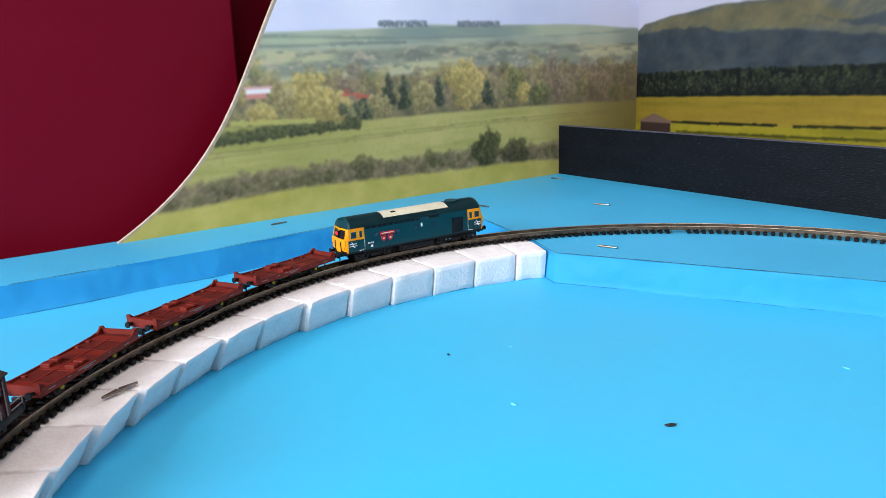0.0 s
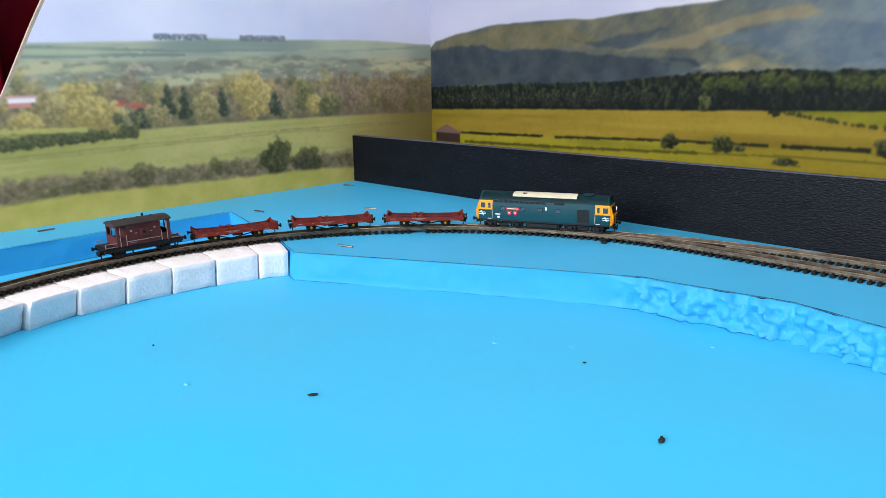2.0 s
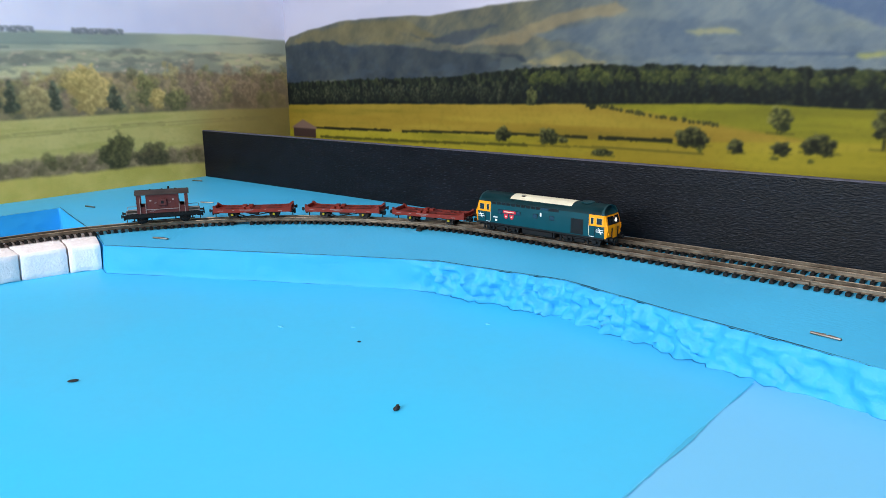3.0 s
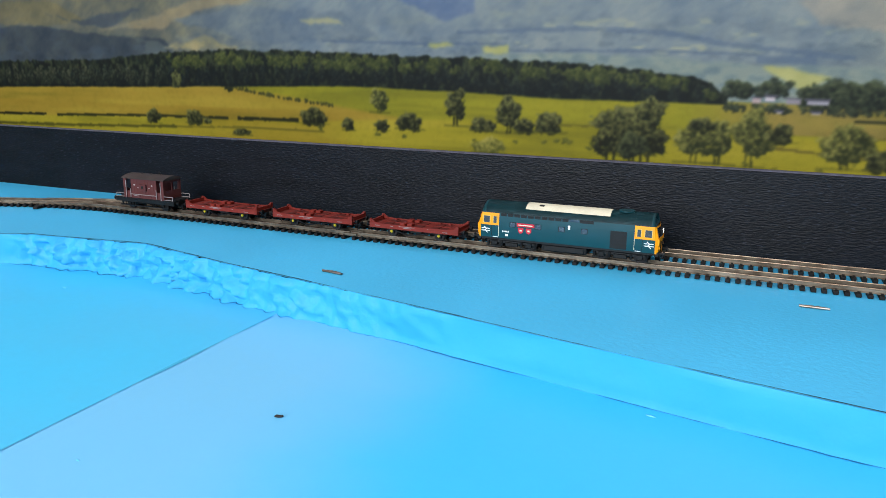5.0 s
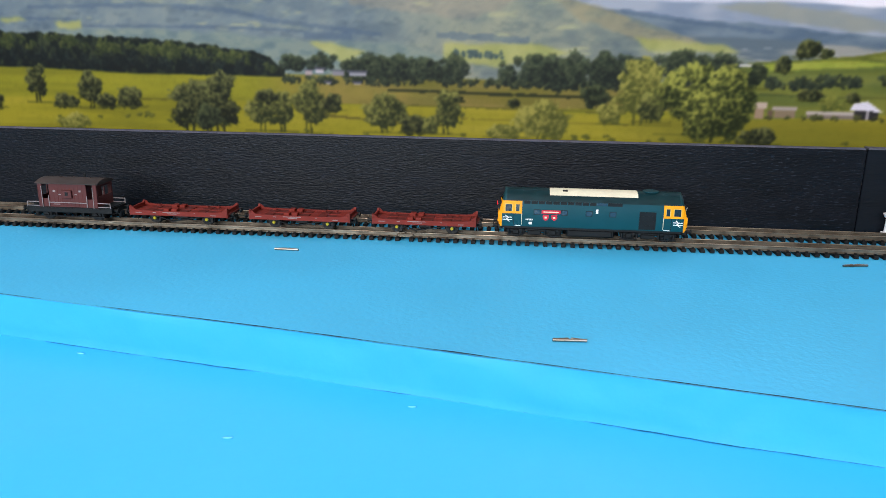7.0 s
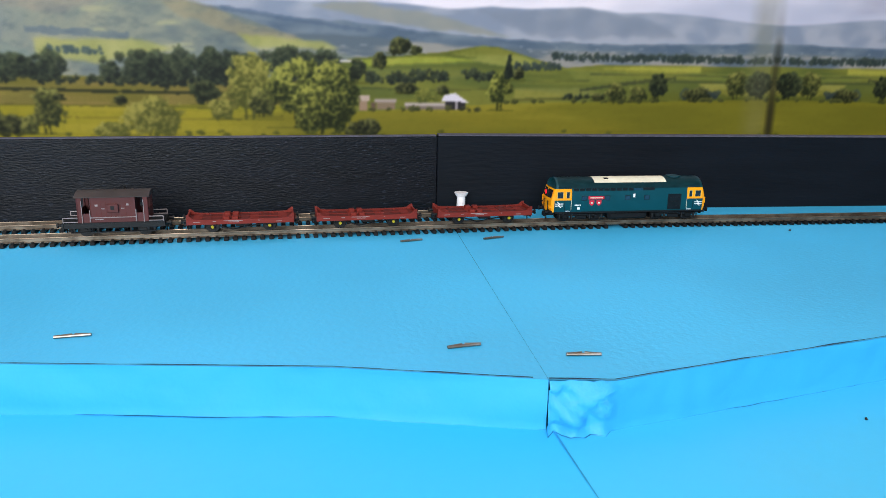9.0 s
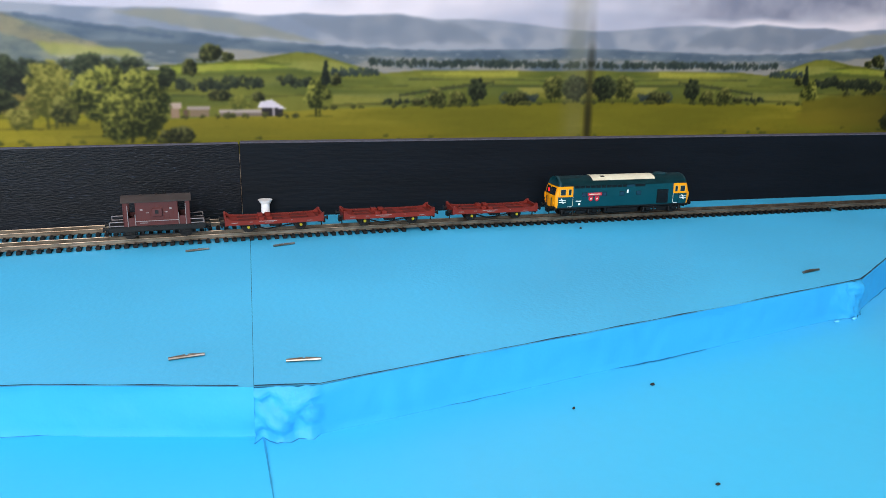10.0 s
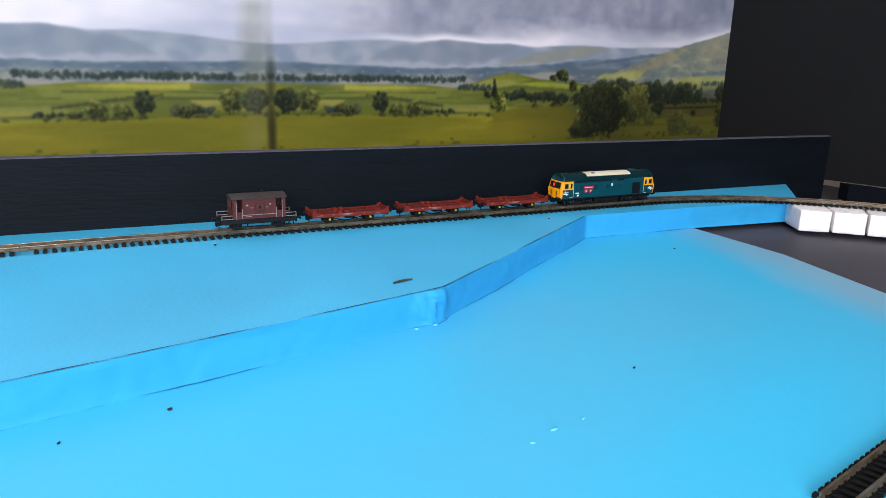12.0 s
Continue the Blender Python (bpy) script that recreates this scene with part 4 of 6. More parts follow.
def paint_downs():
    """Side sheet: downland, an autumn village in trees, a meadow and a hedge; X runs from the corner."""
    p = Print(5.75, 0.0, 2.62, 0.009)
    X, Z = p.X, p.Z
    n1, n2, n3 = fbm(X, Z, 1.3, 121), fbm(X, Z, 7, 133), fbm(X, Z, 42, 144, 3)
    p.fill(np.ones_like(X), (222, 229, 246), (198, 209, 234), np.clip((fbm(X, Z, 0.8, 150, 4) - 0.4) * 3, 0, 1))
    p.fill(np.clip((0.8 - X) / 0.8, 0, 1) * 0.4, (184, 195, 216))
    ridge = [(0, 1.42), (0.8, 1.455), (1.2, 1.46), (2.0, 1.45), (2.76, 1.455), (3.26, 1.425), (4.25, 1.40), (5.6, 1.36)]
    p.fill(p.below(ridge, 0.006, 3, 3, 0.02), (146, 160, 146), (172, 183, 158), np.clip((n1 - 0.35) * 3, 0, 1))
    slope = fbm(X, Z, 5.0, 152, 4, 0.22)
    p.fill(p.below(ridge, 0.006, 3, 3) * np.clip((slope - 0.56) * 8, 0, 1) * 0.5, (128, 144, 136))
    p.stroke([(2.0, 1.36), (3.0, 1.345), (4.4, 1.37)], 0.012, (116, 133, 126), 0.6)
    p.stroke([(0.2, 1.39), (1.4, 1.35)], 0.009, (124, 140, 130), 0.5)
    p.stroke([(3.0, 1.315), (5.0, 1.30)], 0.014, (108, 124, 120), 0.6)
    for a, b, lo_, hi_, c in ((1.75, 3.3, 1.335, 1.45, (128, 148, 142)), (0.75, 1.7, 1.35, 1.46, (170, 186, 158)), (3.6, 4.5, 1.30, 1.37, (176, 190, 158)), (1.9, 3.3, 1.285, 1.305, (206, 204, 184)), (0.6, 1.5, 1.30, 1.315, (186, 194, 168)), (3.3, 4.6, 1.235, 1.26, (190, 196, 162))):
        soft_edge = np.clip((X - a) / 0.25, 0, 1) * np.clip((b - X) / 0.25, 0, 1) * np.clip((Z - lo_) / 0.015, 0, 1) * np.clip((hi_ - Z) / 0.015, 0, 1)
        p.fill(soft_edge * p.below(ridge, 0.006, 3, 3, 0.02) * 0.7, c)
    for a, b, t in ((2.79, 3.26, 0.055), (1.97, 2.44, 0.055)):
        for k in range(26):
            p.tree(a + (b - a) * k / 25, 1.435, 0.022, t, (138, 148, 152), (104, 116, 126), 40 + k, False, 6)
    # far fields, hedges and roofs in haze
    m = p.below([(0, 1.27), (2, 1.30), (3.7, 1.26), (5.6, 1.28)], 0.02, 6, 7, 0.03)
    strips = fbm(X, Z, 9.0, 71, 4, 0.16)
    p.fill(m, (140, 148, 130), (182, 186, 148), np.clip((strips - 0.38) * 4.5, 0, 1))
    p.fill(m * np.clip((fbm(X, Z, 24.0, 75, 3, 0.3) - 0.52) * 7, 0, 1) * 0.6, (112, 120, 112))
    p.fill(m * np.clip((fbm(X, Z, 30.0, 77, 3, 0.4) - 0.64) * 9, 0, 1) * 0.6, (196, 184, 158))
    rs = np.random.RandomState(3)
    for k in range(26):
        x, z = rs.uniform(1.5, 5.2), rs.uniform(1.08, 1.2)
        p.block(x, x + rs.uniform(0.02, 0.05), z, z + 0.014, (196, 174, 162), 0.8)
    # the wooded village: one soft mass of autumn crowns
    m = p.below([(0, 1.06), (1.3, 1.05), (2.4, 1.08), (3.4, 1.02), (4.4, 1.03), (5.6, 0.98)], 0.05, 6, 17, 0.03)
    p.fill(m, (108, 106, 88), (166, 152, 116), np.clip((fbm(X, Z, 14, 154, 4) - 0.32) * 2.8, 0, 1))
    p.fill(m * np.clip((0.86 - Z) * 6, 0, 1) * 0.7, (72, 78, 58), (112, 112, 78), n2)
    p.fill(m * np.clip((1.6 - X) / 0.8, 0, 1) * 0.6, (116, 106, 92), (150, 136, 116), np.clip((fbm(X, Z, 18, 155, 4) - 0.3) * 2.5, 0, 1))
    tones = (((206, 190, 122), (140, 128, 78)), ((138, 142, 92), (76, 82, 58)), ((182, 172, 120), (116, 110, 78)), ((160, 144, 120), (100, 92, 78)), ((98, 108, 88), (44, 54, 48)))
    for k in range(300):
        x, v = rs.uniform(0.0, 5.3), rs.rand()
        h = rs.uniform(0.09, 0.20)
        a, d = tones[(0, 2, 2, 1, 3, 2, 1, 3)[rs.randint(0, 8)] if x > 1.4 else (3, 2, 1, 3)[k % 4]]
        p.tree(x, 1.0 - 0.31 * k / 300 + rs.uniform(-0.03, 0.03), h * rs.uniform(0.4, 0.7), h, a, d, 2000 + k, False, 12, True, 0.5)
    for i, (x, b, w, h, kind) in enumerate(((2.38, 0.72, 0.24, 0.42, 0), (2.85, 0.71, 0.15, 0.25, 2), (3.05, 0.76, 0.09, 0.31, 4), (3.2, 0.78, 0.10, 0.30, 4), (1.78, 0.76, 0.12, 0.30, 1), (1.68, 0.73, 0.10, 0.20, 0), (3.95, 0.74, 0.22, 0.34, 0), (4.2, 0.74, 0.17, 0.28, 2), (2.68, 0.76, 0.08, 0.30, 4), (2.12, 0.74, 0.10, 0.24, 4), (3.45, 0.69, 0.15, 0.19, 4), (3.7, 0.69, 0.16, 0.24, 0), (3.3, 0.70, 0.12, 0.2, 2), (1.2, 0.72, 0.16, 0.24, 3), (0.6, 0.71, 0.2, 0.26, 3), (4.35, 0.72, 0.12, 0.16, 0), (1.45, 0.72, 0.14, 0.18, 1))):
        p.tree(x, b, w, h, *tones[kind], 2400 + i, False, 60, kind != 4, 0.85)
    p.block(4.26, 4.46, 0.955, 0.99, (232, 230, 230)), p.block(4.24, 4.48, 0.99, 1.015, (206, 168, 164)), p.block(4.3, 4.46, 0.925, 0.955, (200, 140, 130))
    p.block(3.46, 3.66, 0.90, 0.925, (186, 104, 92), 0.9), p.block(3.40, 3.52, 0.875, 0.905, (176, 94, 84), 0.9), p.block(3.58, 3.63, 0.925, 0.955, (158, 98, 88), 0.9)
    p.block(3.52, 3.62, 0.73, 0.80, (206, 206, 208), 0.8)
    for k in range(8):
        p.tree(3.40 + 0.035 * k, 0.70 + rs.uniform(0, 0.05), 0.05, 0.11, *tones[(1, 4, 2)[k % 3]], 2600 + k, False, 14, True, 0.7)
    # meadow with tracks across it
    mead = p.below([(0, 0.665), (1.25, 0.695), (2.6, 0.705), (3.6, 0.70), (4.2, 0.70), (4.6, 0.73), (5.6, 0.72)], 0.006, 6, 27, 0.02)
    p.fill(mead, (160, 160, 94), (182, 178, 114), np.clip(n1 * 2 - 0.5, 0, 1))
    p.fill(mead * np.clip((fbm(X, Z, 14, 156, 4, 0.12) - 0.5) * 4, 0, 1) * 0.4, (136, 140, 72))
    p.fill(mead * (n3 - 0.5) * 0.5, (112, 120, 62))
    # corner shade painted into the meadow
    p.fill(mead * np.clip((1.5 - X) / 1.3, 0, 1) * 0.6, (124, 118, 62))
    p.stroke([(0.3, 0.585), (2.0, 0.60), (3.4, 0.575), (5.0, 0.54)], 0.005, (122, 120, 78), 0.6)
    p.stroke([(0.3, 0.56), (2.0, 0.575), (3.4, 0.55), (5.0, 0.51)], 0.005, (126, 122, 80), 0.5)
    p.hedge([(3.55, 0.64), (4.7, 0.60)], 0.09, (110, 114, 74), (56, 62, 48), 87, 60)
    p.stroke([(3.9, 0.725), (4.6, 0.755)], 0.02, (180, 180, 104), 0.8)
    # brown hedge and the grass at the foot
    hb = [(0, 0.12), (1.27, 0.155), (1.87, 0.18), (2.66, 0.19), (3.78, 0.21), (4.25, 0.215), (5.6, 0.15)]
    hx, hz = zip(*hb)
    body = p.below([(x, z + 0.15) for x, z in hb], 0.05, 7, 157, 0.05)
    p.fill(body * 0.9, (98, 92, 70), (146, 134, 106), np.clip((fbm(X, Z, 26, 158, 4) - 0.3) * 2.4 + (Z - np.interp(X, hx, hz)) * 1.6 - 0.1, 0, 1))
    for k in range(260):
        x = rs.uniform(0.1, 5.5)
        h = rs.uniform(0.05, 0.12) * (1.0 if x > 1.5 else 0.7)
        a, d = (((150, 138, 110), (98, 90, 70)), ((128, 122, 88), (76, 74, 54)), ((112, 112, 72), (62, 64, 44)))[(0, 0, 1, 1, 2)[k % 5]]
        p.tree(x, float(np.interp(x, hx, hz)) + rs.uniform(-0.02, 0.10), h * rs.uniform(0.5, 0.9), h, a, d, 2700 + k, False, 10, True, 0.6)
    p.tree(2.13, 0.19, 0.19, 0.31, (104, 106, 66), (48, 52, 36), 2500, False, 60, True, 0.9)
    p.tree(1.75, 0.18, 0.2, 0.2, (98, 98, 66), (50, 52, 38), 2501, False, 40, True, 0.8)
    p.tree(3.5, 0.21, 0.12, 0.2, (120, 118, 78), (62, 62, 46), 2502, False, 30, True, 0.7)
    p.fill(p.below(hb, 0.014, 12, 29, 0.03), (164, 160, 80), (184, 176, 98), np.clip(n2 * 2 - 0.5, 0, 1))
    # shade of the wall corner, painted over the lower part of the print
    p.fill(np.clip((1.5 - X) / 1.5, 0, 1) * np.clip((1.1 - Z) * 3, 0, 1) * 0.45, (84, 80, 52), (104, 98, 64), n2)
    p.soften(1)
    return p


def print_material():
    m = bpy.data.materials.new("printed_landscape")
    m.use_nodes = True
    N, L = m.node_tree.nodes, m.node_tree.links
    b = N["Principled BSDF"]
    b.inputs["Roughness"].default_value, b.inputs["Specular IOR Level"].default_value = 0.6, 0.12
    at = N.new("ShaderNodeAttribute")
    at.attribute_name = "print"
    tc, n = N.new("ShaderNodeTexCoord"), N.new("ShaderNodeTexNoise")
    n.inputs["Scale"].default_value, n.inputs["Detail"].default_value = 1300.0, 3
    L.new(tc.outputs["Object"], n.inputs["Vector"])
    mr, hsv = N.new("ShaderNodeMapRange"), N.new("ShaderNodeHueSaturation")
    mr.inputs["To Min"].default_value, mr.inputs["To Max"].default_value = 0.84, 1.16
    L.new(n.outputs["Fac"], mr.inputs["Value"])
    L.new(mr.outputs[0], hsv.inputs["Value"])
    L.new(at.outputs["Color"], hsv.inputs["Color"])
    L.new(hsv.outputs[0], b.inputs["Base Color"])
    return m


PRINT = print_material()


def sample(p, X, Z):
    """Colours of a picture at the given places, smoothly between its points."""
    c, r = np.clip(X / p.step, 0, p.X.shape[1] - 1.001), np.clip((Z - p.z0) / p.step, 0, p.X.shape[0] - 1.001)
    ci, ri = c.astype(int), r.astype(int)
    fc, fr = (c - ci)[..., None], (r - ri)[..., None]
    C = p.C
    return (C[ri, ci] * (1 - fc) + C[ri, ci + 1] * fc) * (1 - fr) + (C[ri + 1, ci] * (1 - fc) + C[ri + 1, ci + 1] * fc) * fr


def printed_sheet(name, X, Z, place, rgb, light_gain, parent, label):
    """A flat paper print: a fine grid of coloured points, brightened or dimmed per sheet for how light falls on it."""
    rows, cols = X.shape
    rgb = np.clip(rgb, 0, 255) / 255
    rgb = np.where(rgb <= 0.04045, rgb / 12.92, ((rgb + 0.055) / 1.055) ** 2.4) * light_gain
    co = np.stack(place(X, Z), -1).reshape(-1, 3)
    idx = np.arange(rows * cols).reshape(rows, cols)
    quads = np.stack([idx[:-1, :-1], idx[:-1, 1:], idx[1:, 1:], idx[1:, :-1]], -1).reshape(-1, 4)
    me = bpy.data.meshes.new(name)
    me.vertices.add(len(co))
    me.vertices.foreach_set("co", co.astype(np.float32).ravel())
    me.loops.add(quads.size)
    me.loops.foreach_set("vertex_index", quads.astype(np.int32).ravel())
    me.polygons.add(len(quads))
    me.polygons.foreach_set("loop_start", np.arange(0, quads.size, 4, dtype=np.int32))
    me.polygons.foreach_set("loop_total", np.full(len(quads), 4, dtype=np.int32))
    me.update(calc_edges=True)
    layer = me.attributes.new("print", "FLOAT_COLOR", "POINT")
    layer.data.foreach_set("color", np.concatenate([rgb.reshape(-1, 3), np.ones((rows * cols, 1))], 1).astype(np.float32).ravel())
    me.materials.append(PRINT)
    ob = new(name, me)
    ob.parent = parent
    ob["label"] = label
    return ob


back_long = thing("scenic_backdrop", "long printed landscape backdrop of fields, woods and hills", "backdrop", kind="structure")
part("backing_board", one(box, (0.0, 0.0006, -0.02), (2.03, 0.005, 0.262)), CARD_EDGE, back_long)
gx, gz = np.meshgrid(np.arange(0.0, 20.3, 0.0085), np.arange(0.30, 2.61, 0.0085))
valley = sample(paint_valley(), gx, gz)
# stained strip of old glue along the seam
wander = 0.02 * (fbm(gz, gz * 0, 2.5, 203, 3) - 0.5)
stain = np.clip(1.3 - np.abs(gx - SEAM + 0.13) / 0.13, 0, 1) * (0.18 + 0.25 * fbm(gx, gz, 5.0, 200, 3)) * np.clip((1.62 - gz) / 0.1, 0, 1)
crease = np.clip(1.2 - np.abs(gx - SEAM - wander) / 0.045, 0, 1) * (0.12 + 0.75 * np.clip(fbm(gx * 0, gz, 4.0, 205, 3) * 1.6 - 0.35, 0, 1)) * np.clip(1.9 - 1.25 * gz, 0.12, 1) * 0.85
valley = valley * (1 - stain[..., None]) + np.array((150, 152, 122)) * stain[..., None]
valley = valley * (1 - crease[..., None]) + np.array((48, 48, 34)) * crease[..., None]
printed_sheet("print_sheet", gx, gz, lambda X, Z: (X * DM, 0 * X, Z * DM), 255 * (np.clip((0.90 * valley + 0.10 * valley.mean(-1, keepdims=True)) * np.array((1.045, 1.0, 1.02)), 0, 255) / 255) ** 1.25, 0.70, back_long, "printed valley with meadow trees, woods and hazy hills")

# the side backdrop stands almost square to the long one and is cut in a curve at its open end
SIDE = Vector((0.28, -5.5, 0)).normalized()
CUT = [(0.0, 5.46), (0.28, 5.08), (0.46, 4.86), (0.72, 4.63), (1.13, 4.43), (1.66, 4.13), (2.1, 3.86), (2.62, 3.5)]


def cut_at(z):
    """The open end of the side backdrop by height, as a smooth curve."""
    zs, ss = zip(*CUT)
    c = np.polyfit(zs, ss, 4)
    return np.polyval(c, z)


back_side = thing("scenic_backdrop", "printed autumn village backdrop with a curved cut end", "backdrop", kind="structure")
bm = bmesh.new()
zz = [i * 0.06 for i in range(44)]
outline = [(0.0, -0.15), (5.5, -0.15)] + [(float(cut_at(z)) + 0.022, z) for z in zz] + [(0.0, zz[-1])]
prism(bm, outline, lambda u, v, w: tuple(Vector((SIDE.x * u, SIDE.y * u, v)) * DM + Vector((SIDE.y, -SIDE.x, 0)) * w), 0.0006, 0.004)
part("backing_board", bm, CARD_EDGE, back_side, "pale card board with a hand-cut curved edge")
gu, gz = np.meshgrid(np.linspace(0.0, 1.0, 600), np.arange(0.0, 2.58, 0.009))
gs = gu * cut_at(gz)
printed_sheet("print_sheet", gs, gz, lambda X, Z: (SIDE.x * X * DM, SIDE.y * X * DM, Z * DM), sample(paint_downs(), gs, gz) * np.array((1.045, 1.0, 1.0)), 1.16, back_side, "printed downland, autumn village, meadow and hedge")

# ---- the line of the railway ----
ARC_C, ARC_R = Vector((0.443, -0.413)), 0.256


def widen(deg):
    """The hand-laid curve opens out a little towards the front."""
    return min(0.020, 0.0005 * max(0.0, deg - 214.0))


def main_line():
    pts = []
    for i in range(0, 728):
        a = radians(270 - i * 0.25)
        pts.append(ARC_C + (ARC_R + widen(270 - i * 0.25)) * Vector((math.cos(a), math.sin(a))))
        if 270 - i * 0.25 <= 91.5:
            break
    h = radians(1.5)

    def run(length, turn=0.0):
        nonlocal h
        n = max(1, int(length / 0.002))
        for _ in range(n):
            h += turn / n
            pts.append(pts[-1] + 0.002 * Vector((math.cos(h), math.sin(h))))

    run(0.74)
    run(0.16, radians(-3.6))
    run(1.755 - pts[-1].x)
    run(0.42, -0.42 / ARC_R)
    return pts


class Line:
    def __init__(self, pts, grade=0.0, foot=0.0):
        self.grade, self.foot = grade, foot
        self.x, self.y = np.array([p.x for p in pts]), np.array([p.y for p in pts])
        self.s = np.concatenate([[0], np.cumsum(np.hypot(np.diff(self.x), np.diff(self.y)))])
        self.length = float(self.s[-1])

    def height(self, s):
        """The curve climbs on the blocks up to the raised boards."""
        u = self.foot - s
        return -self.grade * (u + (0.03 * math.exp(-u / 0.03) if u > 0 else 0.0) - 0.03 * (u > 0)) if u > 0 else 0.0

    def at(self, s):
        return Vector((float(np.interp(s, self.s, self.x)), float(np.interp(s, self.s, self.y)), self.height(s)))

    def turn(self, s):
        d = self.at(s + 0.002) - self.at(s - 0.002)
        return math.atan2(d.y, d.x)

    def side(self, s, off):
        a = self.turn(s)
        return self.at(s) + Vector((-math.sin(a), math.cos(a), 0)) * off


MAIN = Line(main_line(), 0.008, 0.478)
lead = float(MAIN.s[224]) - ARC_R * radians(56)
MAIN.s -= lead
MAIN.length -= lead


def s_at_x(line, x, lo):
    ss = np.linspace(lo, line.length, 6000)
    xs = np.interp(ss, line.s, line.x)
    return float(ss[np.argmin(abs(xs - x))])


S_TURN = s_at_x(MAIN, 0.335, 0.4)
S_SIDE_END = s_at_x(MAIN, 1.222, 0.4)
sid = []
for i in range(420):
    s = S_TURN + (S_SIDE_END - S_TURN) * i / 419
    k = min(1.0, (s - S_TURN) / 0.19)
    sid.append(MAIN.side(s, (0.0275 + 0.003 * i / 419) * (3 * k * k - 2 * k ** 3)).to_2d())
SIDING = Line(sid)
RAIL_TOP_Z = 0.0046

sl = bmesh.new()
box(sl, (-0.0012, -0.0078, 0.0002), (0.0012, 0.0078, 0.0020), 0.0002)
for y in (-0.0045, 0.0045):
    for dy in (-0.0012, 0.0012):
        box(sl, (-0.0006, y + dy - 0.0005, 0.0021), (0.0006, y + dy + 0.0005, 0.0027))
SLEEPER_MESH = mesh_of("sleeper", sl)
SLEEPER_MESH.materials.append(SLEEPER)


def rail(line, s0, s1, off, parent, base_z=0.0):
    """A rail: foot, web and a bright head, swept along the line."""
    prof = [(-0.0009, 0.0021), (-0.0009, 0.0024), (-0.00025, 0.0026), (-0.00025, 0.0038), (-0.0005, 0.0040), (-0.0005, 0.00445), (-0.0004, RAIL_TOP_Z)]
    prof += [(-u, v) for u, v in prof[::-1]]
    n = max(2, int((s1 - s0) / 0.006))
    bm = bmesh.new()
    rings = []
    for i in range(n + 1):
        s = s0 + (s1 - s0) * i / n
        a = line.turn(min(max(s, 0.003), line.length - 0.003))
        c = line.at(s)
        nrm = Vector((-math.sin(a), math.cos(a), 0))
        rings.append([bm.verts.new(c + nrm * (off + u) + Vector((0, 0, v + base_z))) for u, v in prof])
    k = len(prof)
    for a, b in zip(rings, rings[1:]):
        for j in range(k):
            f = bm.faces.new((a[j], a[(j + 1) % k], b[(j + 1) % k], b[j]))
            f.material_index = 1 if 5 <= j <= 7 else 0
    bm.faces.new(rings[0])
    bm.faces.new(rings[-1][::-1])
    bmesh.ops.recalc_face_normals(bm, faces=bm.faces[:])
    return part("rail", bm, [RAIL_SIDE, RAIL_TOP], parent)


def track(line, s0, s1, label, sleepers_to=None, base_z=0.0, skip=None):
    ob = thing("track_section", label, "track", "model railway track")
    for off in (-0.0045, 0.0045):
        rail(line, s0, s1, off, ob, base_z)
    s = s0 + 0.003
    while s < (sleepers_to or s1) - 0.002:
        if not (skip and skip(s)):
            o = new("sleeper", SLEEPER_MESH)
            o.parent = ob
            c = line.at(s)
            o.matrix_local = Matrix.Translation((c.x, c.y, c.z + base_z)) @ pose(0, 0, 0, 0, 0, math.degrees(line.turn(max(s, 0.003))) + random.uniform(-0.8, 0.8))
        s += 0.0048
    return ob


def joiners(ob, line, s, base_z=0.0):
    """Metal rail joiners and the wide webbing under a rail joint."""
    for off in (-0.0045, 0.0045):
        for sgn in (-1, 1):
            c, a = line.side(s, off + sgn * 0.0011), line.turn(s)
            bm = one(box, (-0.0045, -0.0004, 0.0021), (0.0045, 0.0004, 0.0038), 0.0002)
            j = part("rail_joiner", bm, RAIL_SIDE, ob)
            j.matrix_local = Matrix.Translation((c.x, c.y, base_z)) @ pose(0, 0, 0, 0, 0, math.degrees(a))


S_J = [0.0, s_at_x(MAIN, 0.253, 0.42), s_at_x(MAIN, 0.62, 0.5), s_at_x(MAIN, 0.93, 0.5), s_at_x(MAIN, 1.283, 0.5), s_at_x(MAIN, 1.60, 0.5), MAIN.length - 0.006]
LABELS = ["curved model railway track on white polystyrene blocks", "curved track with a turnout to the siding", "straight main line track beside a siding", "straight main line track beside a siding", "straight main line track along the black board", "track curving away onto white blocks"]
for i in range(6):
    sec = track(MAIN, S_J[i] + 0.0004, S_J[i + 1] - 0.0004, LABELS[i], skip=(lambda s: abs(s - S_J[1]) < 0.004 or abs(s - S_J[4]) < 0.004))
    if i:
        joiners(sec, MAIN, S_J[i])
turn = track(SIDING, 0.035, SIDING.length - 0.002, "siding track with rails overhanging its last sleepers", sleepers_to=SIDING.length - 0.026)
frog = one(box, (-0.017, -0.0016, 0.0018), (0.017, 0.0016, 0.0037), 0.0004)
fr = part("frog", frog, SLEEPER, turn, "black plastic turnout frog")
c, a = SIDING.side(0.098, -0.0046), SIDING.turn(0.098)
fr.matrix_local = Matrix.Translation((c.x, c.y, 0.0004)) @ pose(0, 0, 0, 0, 0, math.degrees(a))
tie = part("tie_bar", one(box, (-0.0018, -0.017, 0.0003), (0.0018, 0.013, 0.0021), 0.0003), SLEEPER, turn)
c, a = SIDING.at(0.037), SIDING.turn(0.037)
tie.matrix_local = Matrix.Translation((c.x, c.y, 0)) @ pose(0, 0, 0, 0, 0, math.degrees(a))

